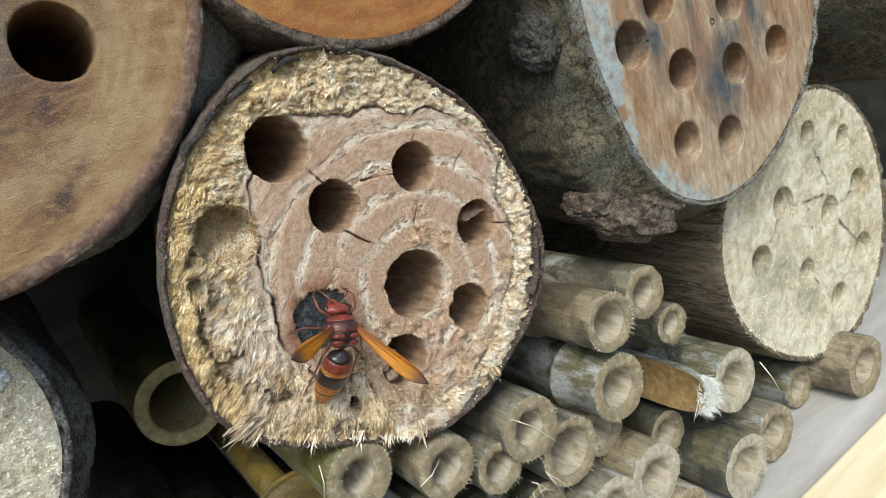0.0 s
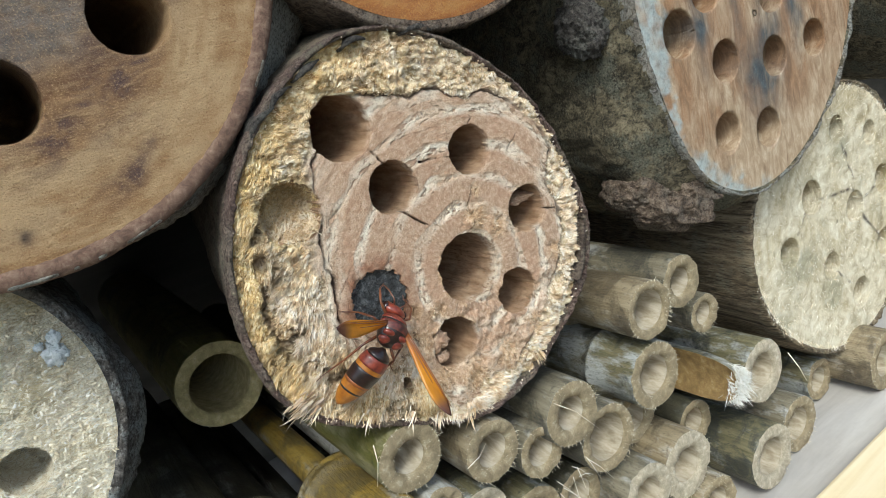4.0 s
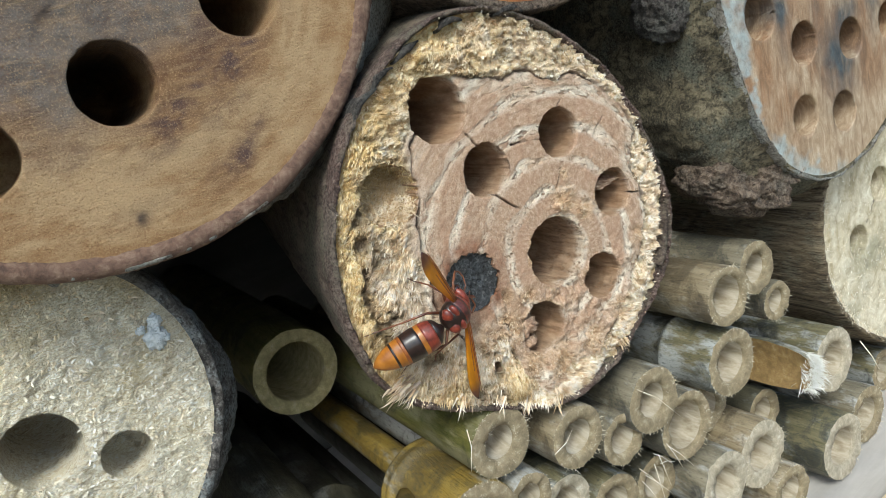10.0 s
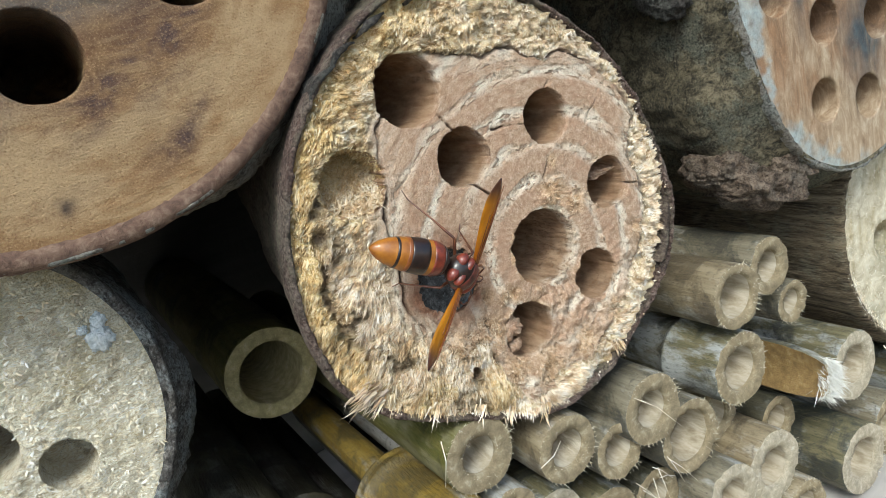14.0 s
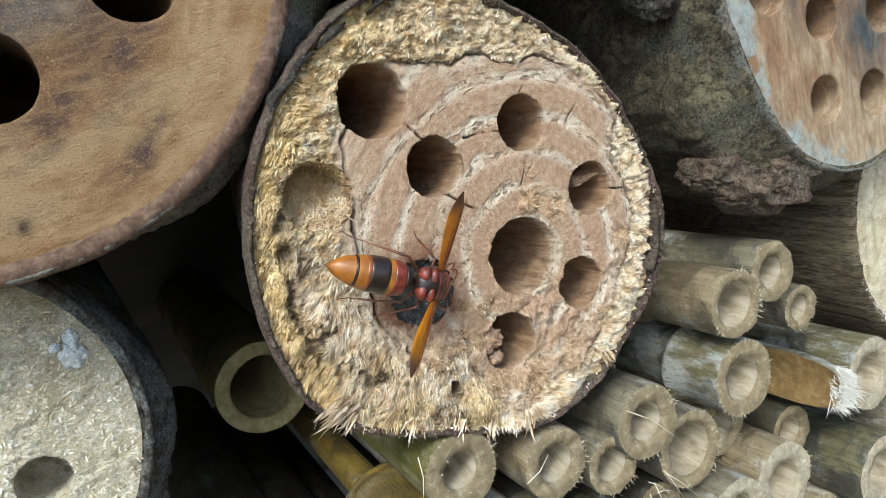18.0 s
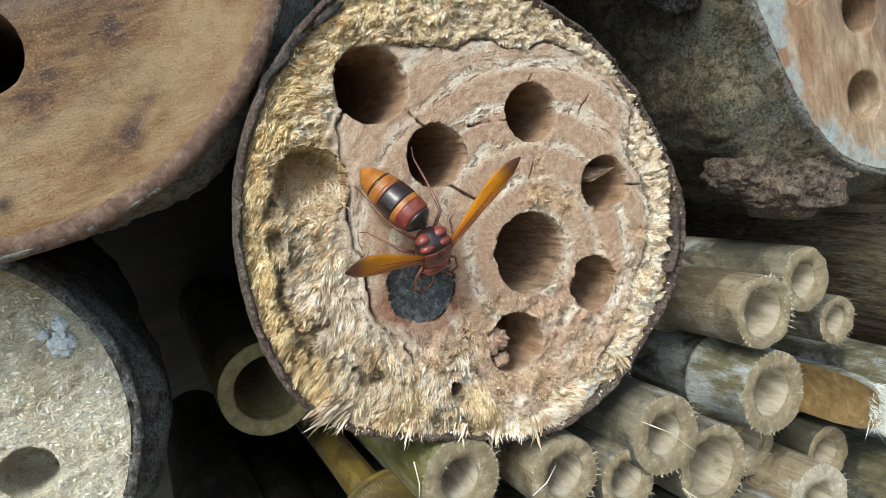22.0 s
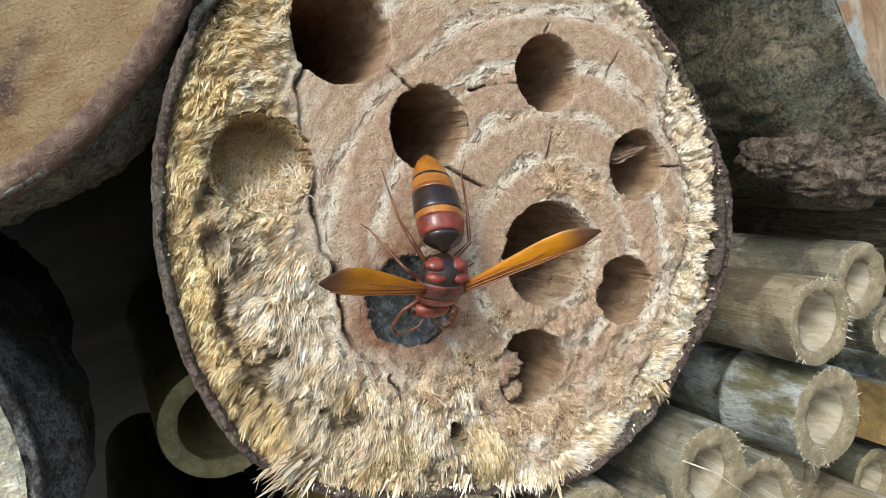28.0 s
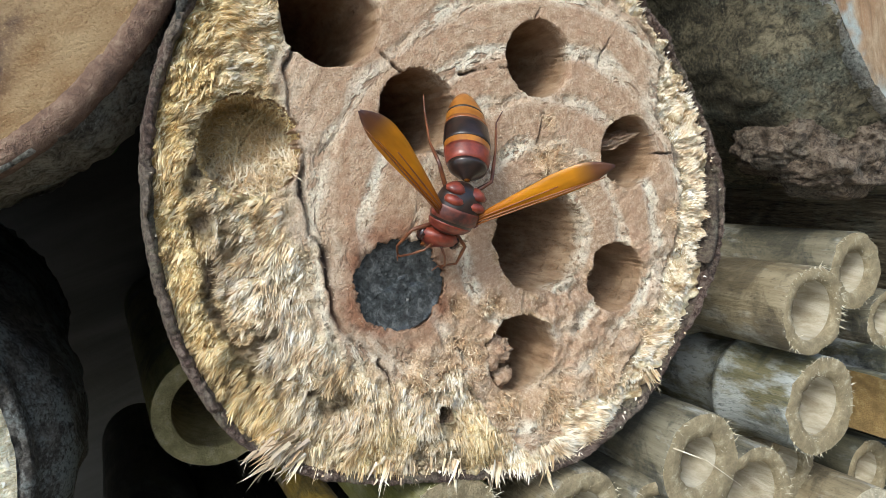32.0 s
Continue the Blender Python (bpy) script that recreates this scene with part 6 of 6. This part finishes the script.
def thorax_slice(x0, x1, grow, wide=1.0):
    """A plate that follows the thorax between two stations and ends in rounded edges."""
    ax = np.array(THORAX)
    xs = np.linspace(x0, x1, 9)
    edge = [grow * (-1.2 if k in (0, 8) else (0.55 if k in (1, 7) else 1.0)) for k in range(9)]
    return hull([(x, wide * np.interp(x, ax[:, 0], ax[:, 1]) + e, np.interp(x, ax[:, 0], ax[:, 2]) + e, np.interp(x, ax[:, 0], ax[:, 3])) for x, e in zip(xs, edge)], 28)


part("thorax", hull(THORAX, 28), BLACK, WASP)
part("shoulder_plate", thorax_slice(5.5, 7.0, 0.14), RUST, WASP, "rusty collar plate behind the head")
part("back_shield", thorax_slice(3.3, 5.45, 0.10), RUST_DARK, WASP, "dull red shield on the back")
part("back_patch", hull([(3.6, 0.5, 0.5, 2.35), (4.0, 1.1, 0.6, 2.35), (4.6, 1.2, 0.6, 2.25), (5.1, 0.8, 0.5, 2.1), (5.3, 0.3, 0.3, 2.0)], 18), BLACK, WASP, "glossy black patch on the back shield")
for sd in (1, -1):
    lobe = part("waist_plate", hull([(0.45, 0.25, 0.3, 0.75), (0.75, 0.9, 0.8, 0.95), (1.25, 1.45, 1.15, 1.1), (1.7, 1.35, 1.0, 1.25), (1.95, 0.4, 0.4, 1.4)], 18), RUST, WASP, "rounded red plate beside the waist")
    lobe.location = (0, sd * 1.45 * mm, 0)
    lobe = part("rear_shield", hull([(1.95, 0.3, 0.3, 1.7), (2.2, 1.25, 0.85, 1.75), (2.6, 1.45, 1.05, 1.85), (3.0, 1.3, 0.85, 1.9), (3.25, 0.4, 0.4, 1.95)], 18), RUST, WASP, "red rear back plate")
    lobe.location = (0, sd * 1.42 * mm, 0)
    cap = part("wing_base", hull([(-0.7, 0.15, 0.15, 0), (-0.35, 0.5, 0.4, 0), (0.25, 0.5, 0.4, 0), (0.65, 0.15, 0.15, 0)], 12), RUST, WASP, "small red cap over the wing's base")
    cap.location = (4.6 * mm, sd * 2.85 * mm, 1.0 * mm)
head = part("head", hull([(7.0, 0.8, 0.8, -1.3), (7.3, 2.2, 1.7, -1.5), (7.9, 2.85, 2.2, -1.8), (8.6, 2.7, 2.2, -2.2), (9.2, 2.0, 1.7, -2.7), (9.7, 0.9, 1.0, -3.1)], 26), RUST, WASP)
for sd in (1, -1):
    e = hull([(-0.95, 0.2, 0.2, 0), (-0.7, 0.45, 0.6, 0), (0, 0.6, 0.95, 0), (0.7, 0.45, 0.6, 0), (0.95, 0.2, 0.2, 0)], 14)
    eye = part("eye", e, EYE, head, "dark kidney-shaped eye")
    eye.location = (8.2 * mm, sd * 2.4 * mm, -1.6 * mm)
    j = hull([(0, 0.45, 0.35, 0), (0.6, 0.5, 0.35, -0.2), (1.2, 0.35, 0.28, -0.6), (1.7, 0.08, 0.08, -1.0)], 10)
    jaw = part("jaw", j, BROWN, head, "brown biting jaw")
    jaw.location, jaw.rotation_euler = (9.3 * mm, sd * 0.7 * mm, -3.2 * mm), (0, radians(20), radians(-18 * sd))
    leg([(9.0, sd * 0.6, -1.2), (10.1, sd * 1.5, -0.8), (11.4, sd * 2.6, -1.8), (12.4, sd * 3.2, -3.4), (12.4, sd * 3.0, -4.8)], (0.16, 0.14, 0.13, 0.12, 0.09), WASP, "antenna")
    leg([(6.6, sd * 1.4, -1.4), (8.2, sd * 3.9, -1.2), (11.0, sd * 4.4, -2.6), (12.6, sd * 3.0, -4.7), (13.4, sd * 2.6, -4.9)], (0.28, 0.23, 0.16, 0.1, 0.06), WASP)
    leg([(4.4, sd * 1.6, -1.5), (3.6 + sd, sd * 4.4, -0.9), (3.0 + 2 * sd, sd * 6.0, -4.2), (2.0 + 2.5 * sd, sd * 7.4, -7.0), (1.4 + 2.5 * sd, sd * 8.6, -7.3)], (0.28, 0.23, 0.16, 0.1, 0.06), WASP)
    leg([(2.2, sd * 1.4, -1.4), (-0.8, sd * 3.9, -1.2), (-3.6 - sd, sd * 4.6, -4.8), (-7.0 - sd, sd * 5.2, -8.9), (-8.8 - sd, sd * 5.8, -9.6)], (0.28, 0.24, 0.16, 0.1, 0.06), WASP)
BELLY = part("abdomen", abdomen_slice(0.0, 14.8, 0.0), ORANGE, WASP, "orange abdomen with black bands")
for x0, x1, m_, lab in ((0.0, 2.0, BLACK, "black waist"), (1.9, 4.2, RUST, "dark red first segment"), (5.1, 8.3, BLACK, "broad black band"), (8.2, 8.9, BROWN, "brown band edge"), (10.3, 10.75, BLACK, "narrow black band")):
    part("band", abdomen_slice(x0, x1, 0.14 if x0 == 0.0 else 0.05), m_, BELLY, lab)
WINGS = [wing(1, WASP), wing(-1, WASP)]

# seconds; x, z of the waist (mm); heading; abdomen's turn and dip; left wing's turn and lift; right wing's
WASP_ROWS = [
    (0, -23, 121.2, 66.8, -6.3, -41.7, 111.6, 41.7, -137.6, 25.2),
    (1, -22.8, 121.2, 70.2, -10.2, -40.7, 106.9, 49.8, -136.9, 26.7),
    (2, -23.2, 118.9, 79.9, -27.5, -42, 102.9, 48, -139.4, 27.5),
    (3, -28.2, 116.4, 61.8, 5, -44.5, 123.6, 26.7, -137.8, 27.7),
    (5.5, -25.2, 125.5, 7.4, -6.8, -13.6, 113.7, 30.6, -122.9, 14.1),
    (6, -24.2, 124.2, 2.8, 2.1, -31.2, 113.9, 25.8, -105.2, 4.5),
    (7, -25.8, 124.5, 17.1, -18.6, -9.3, 104.6, 38, -123.8, 17.1),
    (8, -28.2, 125.8, -1.6, 4.1, -13.5, 127.3, 22.2, -100.3, 12.2),
    (9, -32.1, 125.4, 8, -11.9, -4, 127.2, 19.8, -120.9, 16.9),
    (9.5, -33, 125.7, 20.1, -19.3, -6.1, 121.2, 24.2, -130.2, 15.1),
    (10, -35.4, 124.5, 14.1, -4, -28.2, 110.2, 24.8, -104.2, -12.5),
    (10.5, -29.9, 130.9, -22, 6, -12.5, 122.6, 31.3, -132.6, 24.6),
    (11, -26.4, 130.7, -36.7, 11.8, -21.4, 127.2, 27, -130.6, 21),
    (12, -24.8, 132.6, -58.4, 24.7, -20.3, 132, 18.7, -117.8, 31.4),
    (13, -24.8, 131.7, -53, 13.9, -18.4, 128.3, 20.2, -122.6, 28),
    (14, -24.5, 132.4, -58.6, 27.9, -12.8, 138.4, 23.9, -105.7, 29.3),
    (14.5, -24.7, 131.2, -58.7, 21.5, -10.4, 132.3, 22.4, -112.7, 30.6),
    (16.5, -24.4, 131, -43, 10.3, -18.2, 133, 33, -117.7, 32.5),
    (17, -25.1, 130.9, -41.1, 8.3, -14.2, 126.5, 31.2, -126.4, 36.1),
    (18, -25.8, 131.4, -34.7, 0.1, -15.9, 120.4, 34.8, -132.5, 34.7),
    (19, -26.4, 132.9, -42.6, 7.1, -14.8, 125.9, 32, -115.5, 24.7),
    (20, -24.9, 137.7, -41.5, 13, -14.7, 131.1, 25.6, -118.7, 22.8),
    (20.5, -19.9, 136.7, -29.5, 3.4, -8.8, 145, 37.7, -129.5, 25.4),
    (21, -18.5, 140.1, -73.8, 37.7, -2.9, 155.1, 30.7, -121.5, 31.9),
    (22, -20.5, 137.2, -85.9, 20.4, -43.8, 124.2, 13.3, -119.2, 25.7),
    (23, -20.3, 138.5, -95.5, 11.1, -46.4, 128.5, 14.3, -127.5, 18.6),
    (23.5, -17.4, 134.4, -117.5, 10.1, -39.5, 130, 19.7, -123.7, 23.7),
    (24, -16.6, 132, -133.2, 13.9, -45.2, 137.4, 20.3, -119, 17.9),
    (25, -17.5, 132.4, -127.7, 6.3, -47, 135.8, 20.9, -115.5, 25.2),
    (25.5, -17.6, 132.1, -122.2, 8, -48.2, 133.1, 21.8, -117.7, 23.7),
    (27.5, -18.4, 132.5, -112.6, 2.5, -46, 125.3, 26.7, -107.4, 28.5),
    (28, -18.4, 132.3, -114.1, -4.2, -45.7, 128.2, 26.6, -104, 28.1),
    (29, -16.7, 133.3, -123.3, 18.3, -46.5, 130.3, 28.9, -105, 33.2),
    (30, -15.4, 136, -134.2, 15.7, -44.5, 134.3, 28.2, -107.2, 30),
    (31, -13.5, 137.2, -137.6, 15.6, -46.6, 135.1, 29.2, -109.6, 27.5),
    (32, -11.7, 136.8, -128.5, -0.8, -44.7, 140.5, 27.4, -116.8, 19.4),
]


def motions():
    """The wasp walks round the mud plug, bends its abdomen and shifts its wings."""
    walk(WASP, [(t, pose(x * mm, -0.008, z * mm, 90) @ pose(0, 0, 0, 0, 14, hd)) for t, x, z, hd, *_ in WASP_ROWS])
    walk(BELLY, [(r[0], pose(0, 0, 0, 0, r[5], r[4])) for r in WASP_ROWS])
    walk(WINGS[0], [(r[0], pose(4.5 * mm, 2.2 * mm, 1.2 * mm, 0, -r[7], r[6])) for r in WASP_ROWS])
    walk(WINGS[1], [(r[0], pose(4.5 * mm, -2.2 * mm, 1.2 * mm, 0, -r[9], r[8])) for r in WASP_ROWS])


motions()
